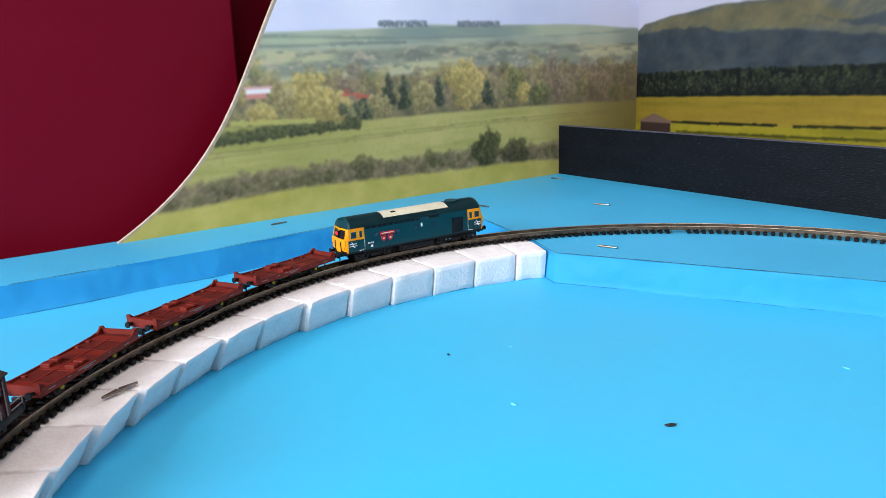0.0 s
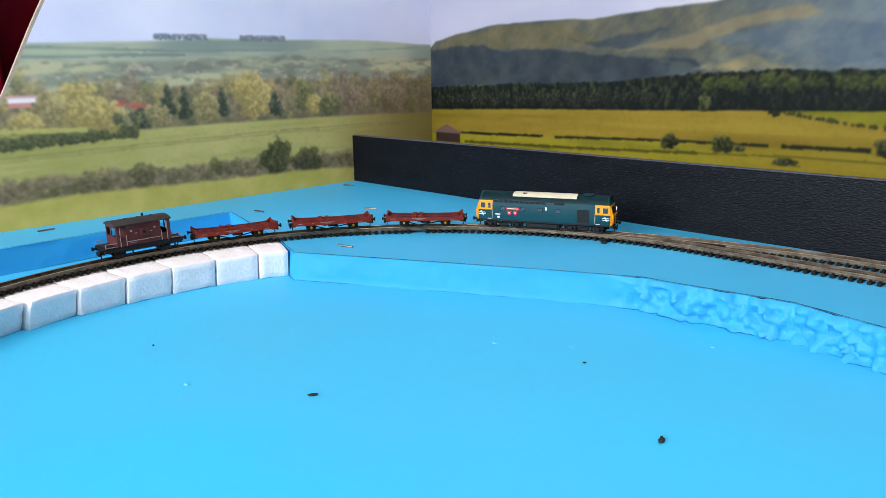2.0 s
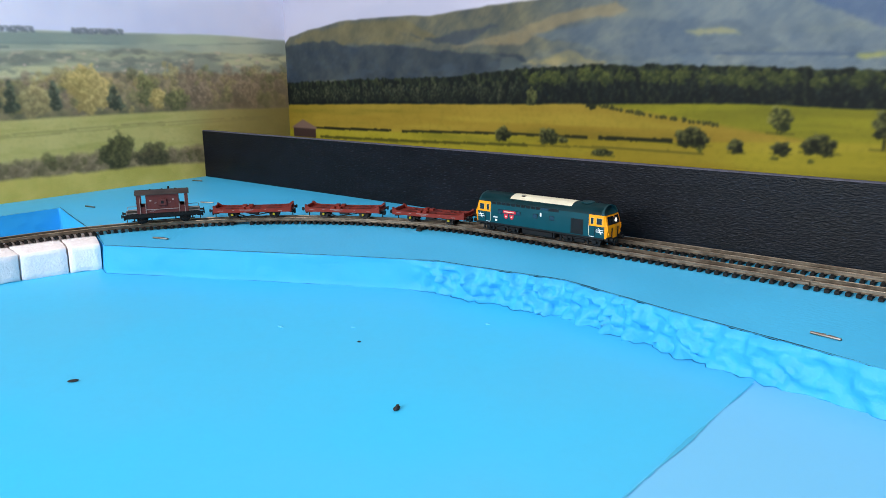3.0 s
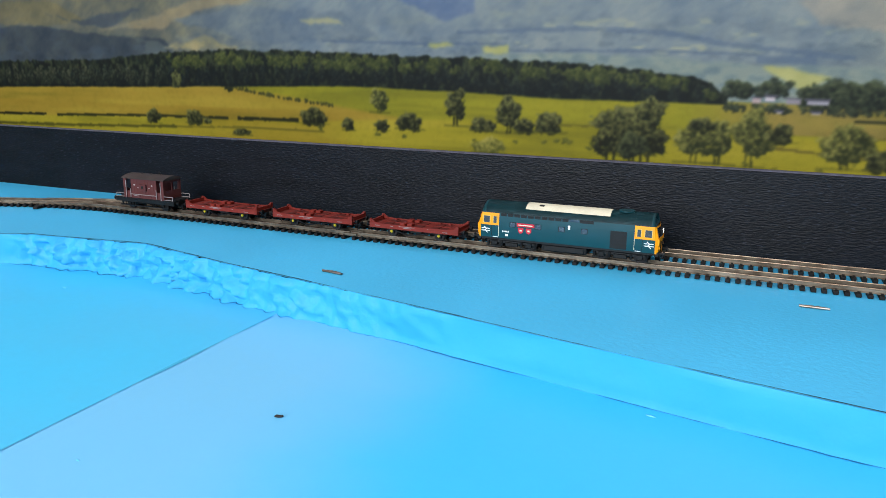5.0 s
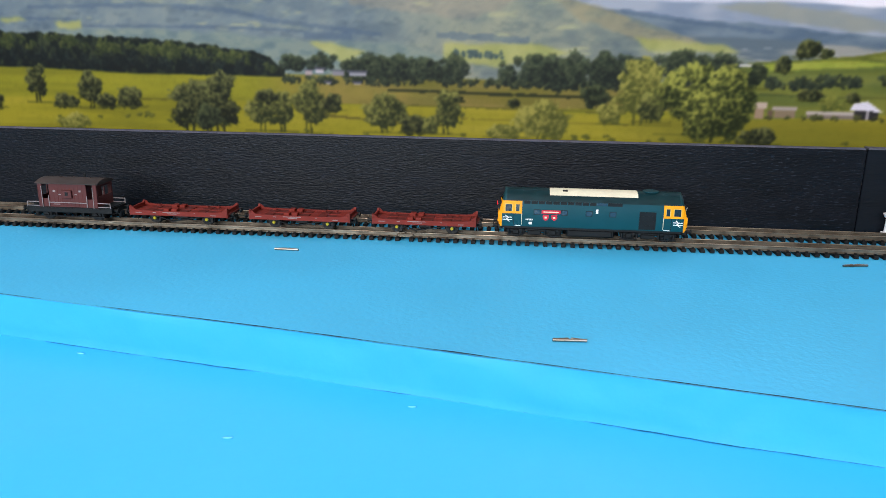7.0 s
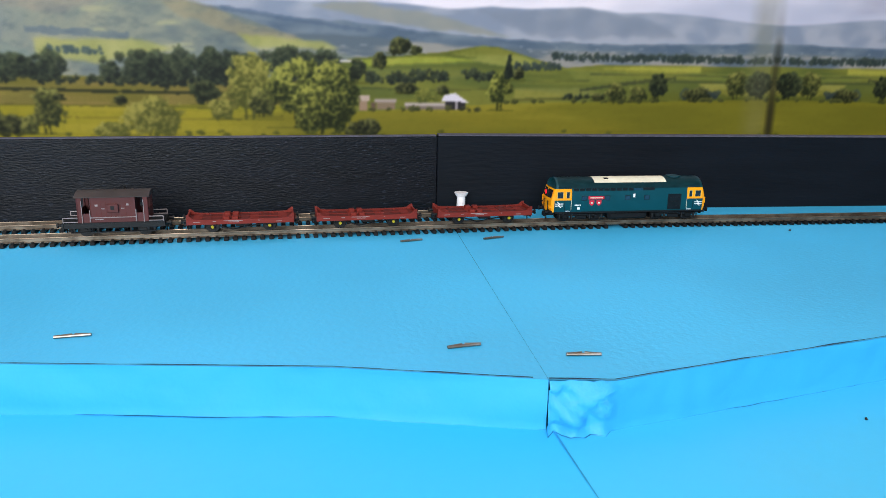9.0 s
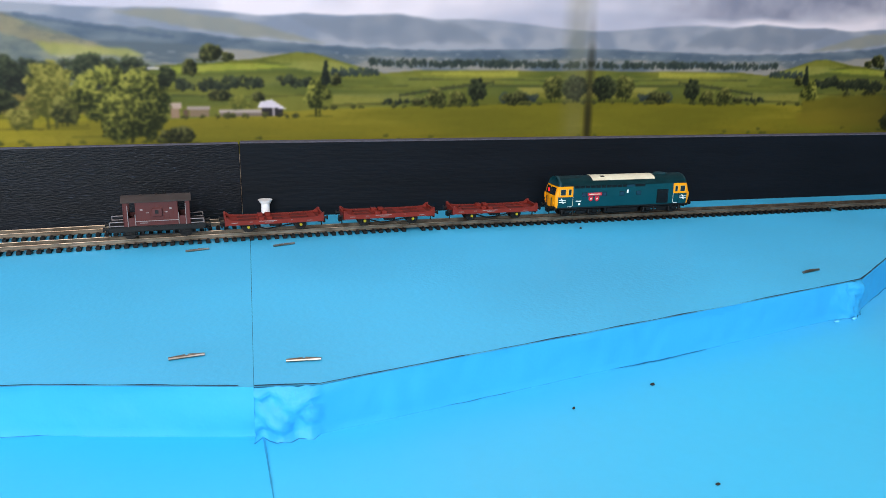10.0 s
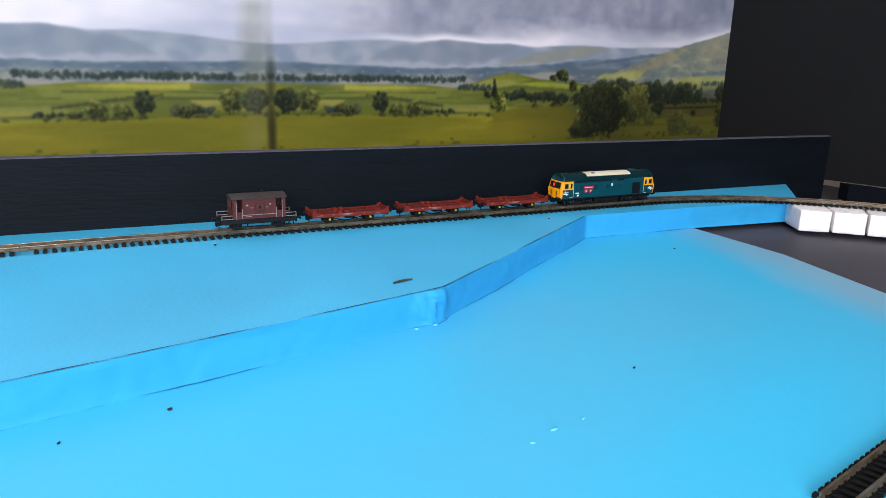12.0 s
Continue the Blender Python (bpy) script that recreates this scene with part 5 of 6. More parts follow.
# a loose track end on the low foam, near the front
spur = Line([Vector((1.506 + 0.0982 * k * 0.05, -0.5065 + 0.0190 * k * 0.05)) for k in range(90)])
track(spur, 0.002, spur.length - 0.004, "dark track laid on the low foam sheet", base_z=LOW)

# ---- white polystyrene blocks under the curves ----
def foam_block(c, ang, inner, outer, half, label, seed, top=0.0, lip=0.0):
    """One hand-cut block: a wedge of the ring with rounded, slightly torn edges."""
    ob_bm = bmesh.new()

    def corner(u, v, w):
        r = inner - lip * w * (1 - v) + (outer - inner) * v
        a = ang + half * (2 * u - 1)
        return Vector((c[0] + r * math.cos(a), c[1] + r * math.sin(a), LOW + (top - 0.0004 - LOW) * w))

    bmesh.ops.create_cube(ob_bm, size=1.0)
    for v in ob_bm.verts:
        v.co += Vector((0.5, 0.5, 0.5))
    bmesh.ops.bevel(ob_bm, geom=ob_bm.edges[:], offset=0.016, segments=2, affect="EDGES", profile=0.5)
    bmesh.ops.subdivide_edges(ob_bm, edges=[e for e in ob_bm.edges if e.calc_length() > 0.5], cuts=4, use_grid_fill=True)
    for v in ob_bm.verts:
        u, w_, z = v.co
        p = corner(u, w_, z)
        q = noise.noise_vector(p * 190 + Vector((seed, 0, 0))) * 0.00045 + noise.noise_vector(p * 700 + Vector((seed, 3, 0))) * 0.00022
        p += q
        v.co = p
        v.co.z = min(v.co.z, top - 0.0001)
    return tagged(part("foam_block", ob_bm, WHITE_FOAM, smooth=True), label, "foam block", "white blocks under the curves")


ang, k = 160.4, 0
while ang < 262:
    w = 5.2 if k == 0 else 7.25 if ang < 202 else 6.7
    mid = ang + w / 2
    inner = float(np.interp(mid, (160, 173, 181, 188, 195, 202, 209, 216, 223, 229, 235, 262), (0.2240, 0.2248, 0.2250, 0.2271, 0.2293, 0.2345, 0.2373, 0.2406, 0.2427, 0.2453, 0.2480, 0.258))) + random.uniform(-0.0008, 0.0008)
    foam_block(ARC_C, radians(mid), inner, ARC_R + widen(mid) + 0.0125, radians(w / 2 - 0.14), "white polystyrene block with rough cut sides under curved track", k + 1, MAIN.height(ARC_R * radians(270 - mid - w / 2)), min(0.0085, 0.003 + 0.00018 * max(0.0, mid - 188)))
    ang, k = ang + w, k + 1
c2 = MAIN.at(MAIN.length - 0.42) + Vector((math.sin(MAIN.turn(MAIN.length - 0.42)), -math.cos(MAIN.turn(MAIN.length - 0.42)), 0)) * ARC_R
ang = 55.0
for k in range(7):
    foam_block((c2.x, c2.y), radians(ang - 3.4), ARC_R - 0.030, ARC_R + 0.018, radians(3.2), "white polystyrene block on the grey baseboard under curved track", 40 + k)
    ang -= 7.0

# ---- small things on the foam ----
def staple(x, y, turn_, length=0.0125, z=0.0, label="flattened steel staple pressed into the blue foam"):
    """A bent wire with its legs folded flat."""
    ob = thing("wire_staple", label, "staple", "steel staples", at=Matrix.Translation((x * DM, y * DM, z)) @ pose(0, 0, 0, 0, 0, turn_))
    h = length / 2
    part("crown", one(rod, (-h, 0.0, 0.0006), (h, 0.0, 0.0007), 0.0006, 8), STEEL, ob)
    part("leg", one(rod, (-h, 0.0003, 0.0006), (-0.0004, 0.0016, 0.0005), 0.00055, 8), STEEL, ob)
    part("leg", one(rod, (h, 0.0003, 0.0006), (0.0006, 0.0017, 0.0005), 0.00055, 8), STEEL, ob)
    return ob


STAPLES = ((0.433, -4.364, 96), (0.946, -2.829, 8), (2.549, -3.074, 20), (6.508, -2.262, -8), (8.73, -1.797, 0), (10.142, -2.811, 4), (11.578, -1.605, 12), (12.046, -1.60, 14), (11.538, -3.107, 6), (11.942, -3.245, -8), (14.64, -2.78, 12), (1.55, -2.1, 25), (0.32, -1.45, 15))
for x, y, r in STAPLES:
    staple(x, y, r)
staple(2.86, -6.00, 115, 0.015, -0.0018, "long bent steel pin lying on a white block")


def crumb(x, y, z, length, width, turn_, mat, label, name="foam_crumb"):
    bm = bmesh.new()
    bmesh.ops.create_icosphere(bm, subdivisions=2, radius=1.0)
    for v in bm.verts:
        n = 1 + 0.35 * noise.noise(v.co * 1.6 + Vector((x, y, 0)))
        v.co = Vector((v.co.x * length / 2 * n, v.co.y * width / 2 * n, (v.co.z * 0.4 + 0.36) * width * n))
    ob = tagged(part(name, bm, mat, smooth=True), label, "crumb", "crumbs on the foam")
    ob.matrix_world = Matrix.Translation((x * DM, y * DM, z)) @ pose(0, 0, 0, 0, 0, turn_)


for x, y, l, w, r in ((4.09, -4.338, 0.0044, 0.0016, 60), (5.345, -3.635, 0.0042, 0.0024, 110), (6.995, -3.381, 0.0034, 0.0013, 20), (2.998, -4.59, 0.0016, 0.0010, 0), (4.678, -3.221, 0.002, 0.0012, 30), (13.3, -3.42, 0.002, 0.0014, 0), (12.9, -3.52, 0.0016, 0.001, 50), (15.3, -3.9, 0.002, 0.001, 20), (13.1, -4.1, 0.0018, 0.001, 0), (17.2, -2.3, 0.003, 0.001, 10), (11.2, -3.75, 0.0018, 0.001, 70)):
    crumb(x, y, LOW, l, w, r, DIRT, "dark crumb of dirt on the low blue foam")
for x, y, l, w, r in ((3.598, -4.686, 0.005, 0.002, 20), (4.203, -3.335, 0.006, 0.002, 0), (14.587, -4.225, 0.007, 0.0022, 8), (14.75, -4.20, 0.005, 0.0016, 30), (14.45, -4.27, 0.004, 0.0014, -20), (3.1, -4.3, 0.003, 0.001, 40), (9.05, -3.35, 0.006, 0.0014, 10), (14.72, -3.02, 0.006, 0.003, 20), (14.6, -3.03, 0.005, 0.0024, 0), (6.6, -3.9, 0.003, 0.0008, 0), (4.5, -3.1, 0.004, 0.0014, 10), (9.6, -3.05, 0.005, 0.0012, 5), (8.2, -2.80, 0.006, 0.0014, -8), (5.0, -2.62, 0.005, 0.0016, 0)):
    crumb(x, y, LOW, l * 0.65, w * 0.6, r, CHIP, "pale torn chip of blue foam on the sheet", "foam_chip")
crumb(13.9, -1.62, 0.0, 0.0018, 0.0012, 0, DIRT, "dark crumb of dirt on the raised foam")
crumb(16.4, -1.75, 0.0, 0.0016, 0.001, 0, DIRT, "dark crumb of dirt on the raised foam")

peg = thing("white_peg", "white plastic flanged peg standing at the siding end", "peg", at=pose(1.200, -0.0945, 0.0016))
part("base_flange", one(rod, (0, 0, 0), (0, 0, 0.0012), 0.0044, 20), PEG, peg)
part("shaft", one(rod, (0, 0, 0.0012), (0, 0, 0.0100), 0.0029, 20, 0.0026), PEG, peg, smooth=False)
part("top_flange", one(rod, (0, 0, 0.0100), (0, 0, 0.0122), 0.0034, 20, 0.0045), PEG, peg)

# ---- the train: sizes in millimetres over the rail head ----
def mm(*v):
    return tuple(a * MM for a in v)


def mbox(lo, hi, bevel=0.0):
    return one(box, mm(*lo), mm(*hi), bevel * MM)


def mrod(a, b, r, seg=10, r2=None):
    return one(rod, mm(*a), mm(*b), r * MM, seg, None if r2 is None else r2 * MM)


def merged(*bms):
    out = bmesh.new()
    for b in bms:
        me = mesh_of("piece", b)
        out.from_mesh(me)
        bpy.data.meshes.remove(me)
    return out


LOCO_L = 49.2
PROFILE = [(-8.7, 6.4), (-9.05, 9.0), (-9.1, 13.6), (-8.95, 17.0), (-8.6, 20.3), (-8.15, 21.7), (-7.0, 23.4), (-4.8, 24.9), (-2.4, 25.6), (0.0, 25.85), (2.4, 25.6), (4.8, 24.9), (7.0, 23.4), (8.15, 21.7), (8.6, 20.3), (8.95, 17.0), (9.1, 13.6), (9.05, 9.0), (8.7, 6.4)]


def shell_point(x, j, grow=0.0):
    """A point of the body shell; the ends taper in plan and the windscreen and roof rake back."""
    y, z = PROFILE[j]
    e = abs(x) / LOCO_L
    rake = 0.0 if z < 13.7 else (z - 13.7) * 0.26 if z < 20.4 else 1.75 + (z - 20.4) * 0.75
    near = max(0.0, (abs(x) - 46.2) / (LOCO_L - 46.2))
    x2 = math.copysign(abs(x) - rake * near ** 2, x)
    y2 = y * (1 - 0.10 * near ** 2.2)
    z2 = z - (0.9 * near ** 3 if z > 21 else 0)
    s = 1 + grow / 9
    return Vector((x2 * MM, y2 * s * MM, (z2 + grow * (0.6 if z > 21 else 0)) * MM))


def shell(x0, x1, j0, j1, grow=0.0, cap=None):
    n = max(2, int(abs(x1 - x0) / 2.0))
    bm = bmesh.new()
    cols = [[bm.verts.new(shell_point(x0 + (x1 - x0) * i / n, j, grow)) for j in range(j0, j1 + 1)] for i in range(n + 1)]
    for a, b in zip(cols, cols[1:]):
        for k in range(j1 - j0):
            bm.faces.new((a[k], b[k], b[k + 1], a[k + 1]))
    if cap is not None:
        bm.faces.new(cols[cap] if cap == 0 else cols[-1][::-1])
    return bm


def quad_panel(x0, x1, z0, z1, y, depth=0.12, bevel=0.0):
    """A thin plate on a body side; y gives side and distance."""
    s = 1 if y > 0 else -1
    lo, hi = (x0, min(y, y + s * depth), z0), (x1, max(y, y + s * depth), z1)
    return mbox(lo, hi, bevel)


def side_y(z):
    zs, ys = zip(*[(p[1], p[0]) for p in PROFILE[10:][::-1]])
    return float(np.interp(z, zs, ys))


def wheelset(parent, x, r=3.3, hub=None):
    w = merged(mrod((x, -4.9, r), (x, -3.6, r), r, 20), mrod((x, -3.6, r), (x, -3.3, r), r + 0.5, 20), mrod((x, 4.9, r), (x, 3.6, r), r, 20), mrod((x, 3.6, r), (x, 3.3, r), r + 0.5, 20), mrod((x, -5, r), (x, 5, r), 0.7, 8))
    o = part("wheelset", w, WHEEL, parent)
    if hub:
        for s in (-1, 1):
            part("axle_box", merged(mrod((x, s * 5.0, r), (x, s * 6.4, r), 0.85, 14), mrod((x, s * 6.4, r), (x, s * 6.7, r), 0.6, 14)), hub, o, "yellow axle box cover")
    return o


def coupling(parent, x, sgn):
    part("coupling", merged(mbox((min(x, x + sgn * 4.2), -0.9, 3.0), (max(x, x + sgn * 4.2), 0.9, 4.4), 0.2), mbox((min(x + sgn * 3.2, x + sgn * 4.6), -2.0, 2.6), (max(x + sgn * 3.2, x + sgn * 4.6), 2.0, 5.4), 0.3), mrod((x + sgn * 2.4, 0, 0.8), (x + sgn * 2.4, 0, 3.2), 0.35, 6)), BLACK, parent)


def buffers(parent, x, sgn, z=6.9, y=6.0):
    for s in (-1, 1):
        part("buffer", merged(mrod((x, s * y, z), (x + sgn * 2.2, s * y, z), 0.75, 10), mrod((x + sgn * 2.2, s * y, z), (x + sgn * 2.9, s * y, z), 1.35, 14)), BLACK, parent)


def double_arrow(x, z, s):
    """A plain white two-bar emblem."""
    y = s * (side_y(z) + 0.02)
    b = [quad_panel(x - 2.5, x + 2.5, z + 0.42, z + 0.80, y), quad_panel(x - 2.5, x + 2.5, z - 0.80, z - 0.42, y)]
    for dx, dz, a, n in ((0.0, 0.0, -38, 0.95), (-0.55, 1.25, 38, 0.75), (0.55, -1.25, 38, 0.75)):
        d = mbox((-n, -0.06, -0.19), (n, 0.06, 0.19))
        bmesh.ops.transform(d, matrix=Matrix.Translation(mm(x + dx, y + s * 0.06, z + dz)) @ Matrix.Rotation(radians(a), 4, "Y"), verts=d.verts)
        b.append(d)
    return merged(*b)


def build_loco():
    loco = thing("diesel_locomotive", "teal blue model diesel locomotive with yellow cabs and cream roof panel", "locomotive")
    part("body", merged(shell(-37, 37, 0, 4), shell(-37, 37, 14, 18), shell(-47.6, -37, 0, 2), shell(37, 47.6, 0, 2), shell(-47.6, -37, 16, 18), shell(37, 47.6, 16, 18)), TEAL, loco, smooth=True)
    part("underside", mbox((-47, -8.4, 5.9), (47, 8.4, 6.6), 0.2), BLACK, loco)
    roof = part("roof", merged(shell(-LOCO_L, LOCO_L, 4, 14, 0.0, cap=0), shell(LOCO_L, -LOCO_L, 4, 14, 0.0, cap=0)), TEAL_ROOF, loco, "dark green rounded roof", smooth=True)
    part("roof_panel", shell(-22.6, 23.6, 6, 12, 0.22), CREAM, roof, "cream painted roof panel", smooth=True)
    part("roof_hatch", mbox((-15.6, -4.4, 24.95), (-12.9, -1.6, 25.75), 0.1), BLACK, roof, "dark open roof hatch")
    part("exhaust_ring", mrod((31, 0, 25.6), (31, 0, 26.2), 4.2, 24), TEAL_ROOF, roof)
    for x in (-36.5, -29, 27, 37):
        part("roof_rib", shell(x - 0.2, x + 0.2, 5, 13, 0.18), TEAL_ROOF, roof)
    for sgn, nm in ((-1, "rear"), (1, "front")):
        a, b = (37, LOCO_L) if sgn > 0 else (-LOCO_L, -37)
        c0, c1 = (47.6, LOCO_L) if sgn > 0 else (-LOCO_L, -47.6)
        up = merged(shell(a, b, 2, 4), shell(a, b, 14, 16), shell(c0, c1, 0, 2), shell(c0, c1, 16, 18))
        cab = part("cab", up, YELLOW, loco, "warning yellow cab end", smooth=False)
        # the flat end with its raked windscreen
        bm = bmesh.new()
        js = [0, 1, 2, 3, 4]
        L = [bm.verts.new(shell_point(sgn * LOCO_L, j)) for j in js]
        R = [bm.verts.new(shell_point(sgn * LOCO_L, 18 - j)) for j in js]
        M = [bm.verts.new((p.co + q.co) / 2 + Vector((sgn * 0.9 * MM, 0, 0))) for p, q in zip(L, R)]
        for k in range(4):
            bm.faces.new((L[k], M[k], M[k + 1], L[k + 1]))
            bm.faces.new((M[k], R[k], R[k + 1], M[k + 1]))
        part("cab_front", bm, YELLOW, cab, "warning yellow cab front")
        for s in (-1, 1):
            bm = bmesh.new()
            q = []
            for y, z in ((0.7, 14.6), (7.0, 14.6), (6.6, 19.4), (0.7, 19.4)):
                e = shell_point(sgn * LOCO_L, 2).x
                q.append(Vector((e - sgn * ((z - 13.7) * 0.26 - 0.9 * (1 - y / 8.4) - 0.12) * MM, s * y * MM, z * MM)))
            vs = [bm.verts.new(p) for p in q] + [bm.verts.new(p - Vector((sgn * 0.8 * MM, 0, 0))) for p in q]
            bm.faces.new(vs[:4])
            for k in range(4):
                bm.faces.new((vs[k], vs[4 + k], vs[4 + (k + 1) % 4], vs[(k + 1) % 4]))
            part("windscreen", bm, GLASS, cab, "dark raked windscreen")
            part("lamp_cluster", merged(mrod((sgn * 48.6, s * 6.6, 9.2), (sgn * 49.9, s * 6.6, 9.2), 0.8, 10), mbox((sgn * 49.2 - 0.5, s * 7.9 - 0.5, 10.5), (sgn * 49.2 + 0.5, s * 7.9 + 0.5, 14.2), 0.2)), YELLOW, cab)
            part("brake_pipe", mrod((sgn * 49.6, s * 3.4, 5.0), (sgn * 49.9, s * 3.6, 12.6), 0.4, 6), BLACK, cab)
            for x0, x1 in ((38.0, 40.6), (42.0, 46.2)):
                xa, xb = (x0, x1) if sgn > 0 else (-x1, -x0)
                for z0, z1, mt, dep, nmw in ((14.55, 18.75, YELLOW_DULL, 0.10, "window_frame"), (14.8, 18.5, GLASS, 0.18, "cab_window")):
                    g = 0.0 if nmw == "window_frame" else 0.4
                    part(nmw, quad_panel(xa + g, xb - g, z0, z1, s * (side_y(16.6) - 0.02), dep, 0.03), mt, cab)
            for x in (37.1, 41.2):
                part("door_edge", quad_panel(sgn * x - 0.12, sgn * x + 0.12, 7.6, 13.6, s * side_y(10), 0.1), CREAM if x < 38 else GREY_DARK, loco)
            part("door_step", quad_panel(sgn * 39.1 - 1.5, sgn * 39.1 + 1.5, 7.0, 7.3, s * side_y(7), 0.15), WHITE, loco)
            part("emblem", double_arrow(sgn * 44.6, 10.9, s), WHITE, loco, "plain white two-bar emblem")
        part("headcode_panel", mbox((min(sgn * 48.9, sgn * 50.15), -1.6, 14.8), (max(sgn * 48.9, sgn * 50.15), 1.6, 18.8), 0.1), BLACK, cab)
        lamp_mat, r = (RED_LIGHT, 0.9) if sgn < 0 else (WHITE_LIGHT, 0.9)
        part("tail_lamp" if sgn < 0 else "head_lamp", mrod((sgn * 50.0, 0, 17.3), (sgn * 50.35, 0, 17.3), r + 0.3, 12), lamp_mat, cab, "glowing red tail lamp" if sgn < 0 else "glowing white head lamp")
        part("buffer_beam", mbox((min(sgn * 47.5, sgn * 49.8), -8.2, 4.9), (max(sgn * 47.5, sgn * 49.8), 8.2, 7.4), 0.2), BLACK, loco)
        buffers(loco, sgn * 49.6, sgn, 6.2, 6.0)
        coupling(loco, sgn * 47.0, sgn)
    for s in (-1, 1):
        part("radiator_grille", quad_panel(24.6, 33.2, 7.3, 16.6, s * (side_y(12) - 0.1), 0.2), GREY_DARK, loco, "dark radiator grille")
        for k in range(3):
            part("grille_bar", quad_panel(24.6, 33.2, 9.4 + 2.4 * k, 9.55 + 2.4 * k, s * (side_y(12) + 0.1), 0.06), BLACK, loco)
        for k in range(10):
            x = -36.0 + 3.85 * k
            part("vent", quad_panel(x, x + 3.3, 18.9, 20.5, s * (side_y(19.7) - 0.05), 0.14), GREY_DARK, loco, "dark body side vent")
        part("vent", quad_panel(8.0, 15.5, 18.9, 20.6, s * (side_y(19.7) - 0.05), 0.14), GREY_DARK, loco, "dark body side vent")
        part("louvre_band", quad_panel(2.4, 7.6, 18.9, 20.4, s * (side_y(19.7) - 0.05), 0.12), GLASS_GREY, loco)
        for x in (-29.0, -14.6, -1.6, 10.8):
            w = part("body_window", quad_panel(x - 1.5, x + 1.5, 13.5, 15.9, s * (side_y(14.6) - 0.02), 0.12, 0.03), GLASS_GREY, loco, "small grey body side window")
            part("window_frame", quad_panel(x - 1.8, x + 1.8, 13.25, 16.15, s * (side_y(14.6) - 0.05), 0.1, 0.02), GREY_DARK, w)
        part("white_plate", quad_panel(1.9, 3.1, 14.9, 17.1, s * (side_y(16) - 0.02), 0.12), WHITE, loco)
        npl = part("nameplate", quad_panel(-26.6, -16.6, 14.0, 15.9, s * (side_y(15) + 0.02), 0.3, 0.08), PLATE_RED, loco, "red nameplate with unreadable bars")
        part("letter_bar", quad_panel(-25.6, -17.6, 14.7, 15.2, s * (side_y(15) + 0.3), 0.06), CREAM, npl)
        for x in (-24.3, -19.8):
            cr = bmesh.new()
            prism(cr, [(-1.55, 1.5), (1.55, 1.5), (1.55, -0.2), (0.9, -1.2), (0, -1.7), (-0.9, -1.2), (-1.55, -0.2)], lambda u, v, w: mm(x + u, s * w, 11.9 + v), side_y(12) - 0.05, side_y(12) + 0.2)
            crest = part("crest", cr, PLATE_RED, loco, "red shield-shaped crest plate")
            part("crest_bar", quad_panel(x - 0.6, x + 0.6, 11.5, 12.4, s * (side_y(12) + 0.2), 0.06), CREAM, crest)
        for k in range(5):
            part("number_bar", quad_panel(-34.9 + 0.8 * k, -34.4 + 0.8 * k, 10.2, 11.0, s * (side_y(10.5) - 0.02), 0.1), WHITE, loco)
        part("data_panel", quad_panel(-33.2, -31.6, 8.0, 9.3, s * (side_y(8.6) - 0.02), 0.1), WHITE, loco)
        part("skirt", quad_panel(-47.0, 47.0, 5.6, 6.7, s * 8.5, 0.25), BLACK, loco)
        part("fuel_tank", mbox((-12.8, s * 4.0 - 3.6, 1.6), (12.4, s * 4.0 + 3.6, 5.9), 0.6), BLACK, loco)
        part("battery_box", mbox((-11.5, s * 7.9 - 0.5, 2.3), (11.0, s * 7.9 + 0.5, 5.2), 0.2), BLACK, loco)
    bogies = []
    for sgn in (-1, 1):
        b = new("bogie")
        b.empty_display_size = 0.01
        b.parent = loco
        b.matrix_local = Matrix.Translation(mm(sgn * 29.5, 0, 0))
        for s in (-1, 1):
            fr = merged(mbox((-14.5, s * 6.6 - 0.5, 3.4), (14.5, s * 6.6 + 0.5, 5.0), 0.2), *[mbox((x - 1.6, s * 7.0 - 0.6, 2.2), (x + 1.6, s * 7.0 + 0.6, 4.6), 0.25) for x in (-9.8, 9.8)], *[mrod((x, s * 7.0, 2.0), (x, s * 7.0, 4.6), 0.75, 8) for x in (-5.6, 5.6, -13.3, 13.3)], mbox((-3.6, s * 7.0 - 0.6, 1.9), (3.6, s * 7.0 + 0.6, 4.2), 0.3), mbox((-14.5, s * 7.2 - 0.3, 1.3), (-6.0, s * 7.2 + 0.3, 1.8)), mbox((6.0, s * 7.2 - 0.3, 1.3), (14.5, s * 7.2 + 0.3, 1.8)))
            part("side_frame", fr, BLACK, b)
        for x in (-9.8, 9.8):
            wheelset(b, x, 3.4)
        bogies.append((b, sgn))
    return loco, bogies


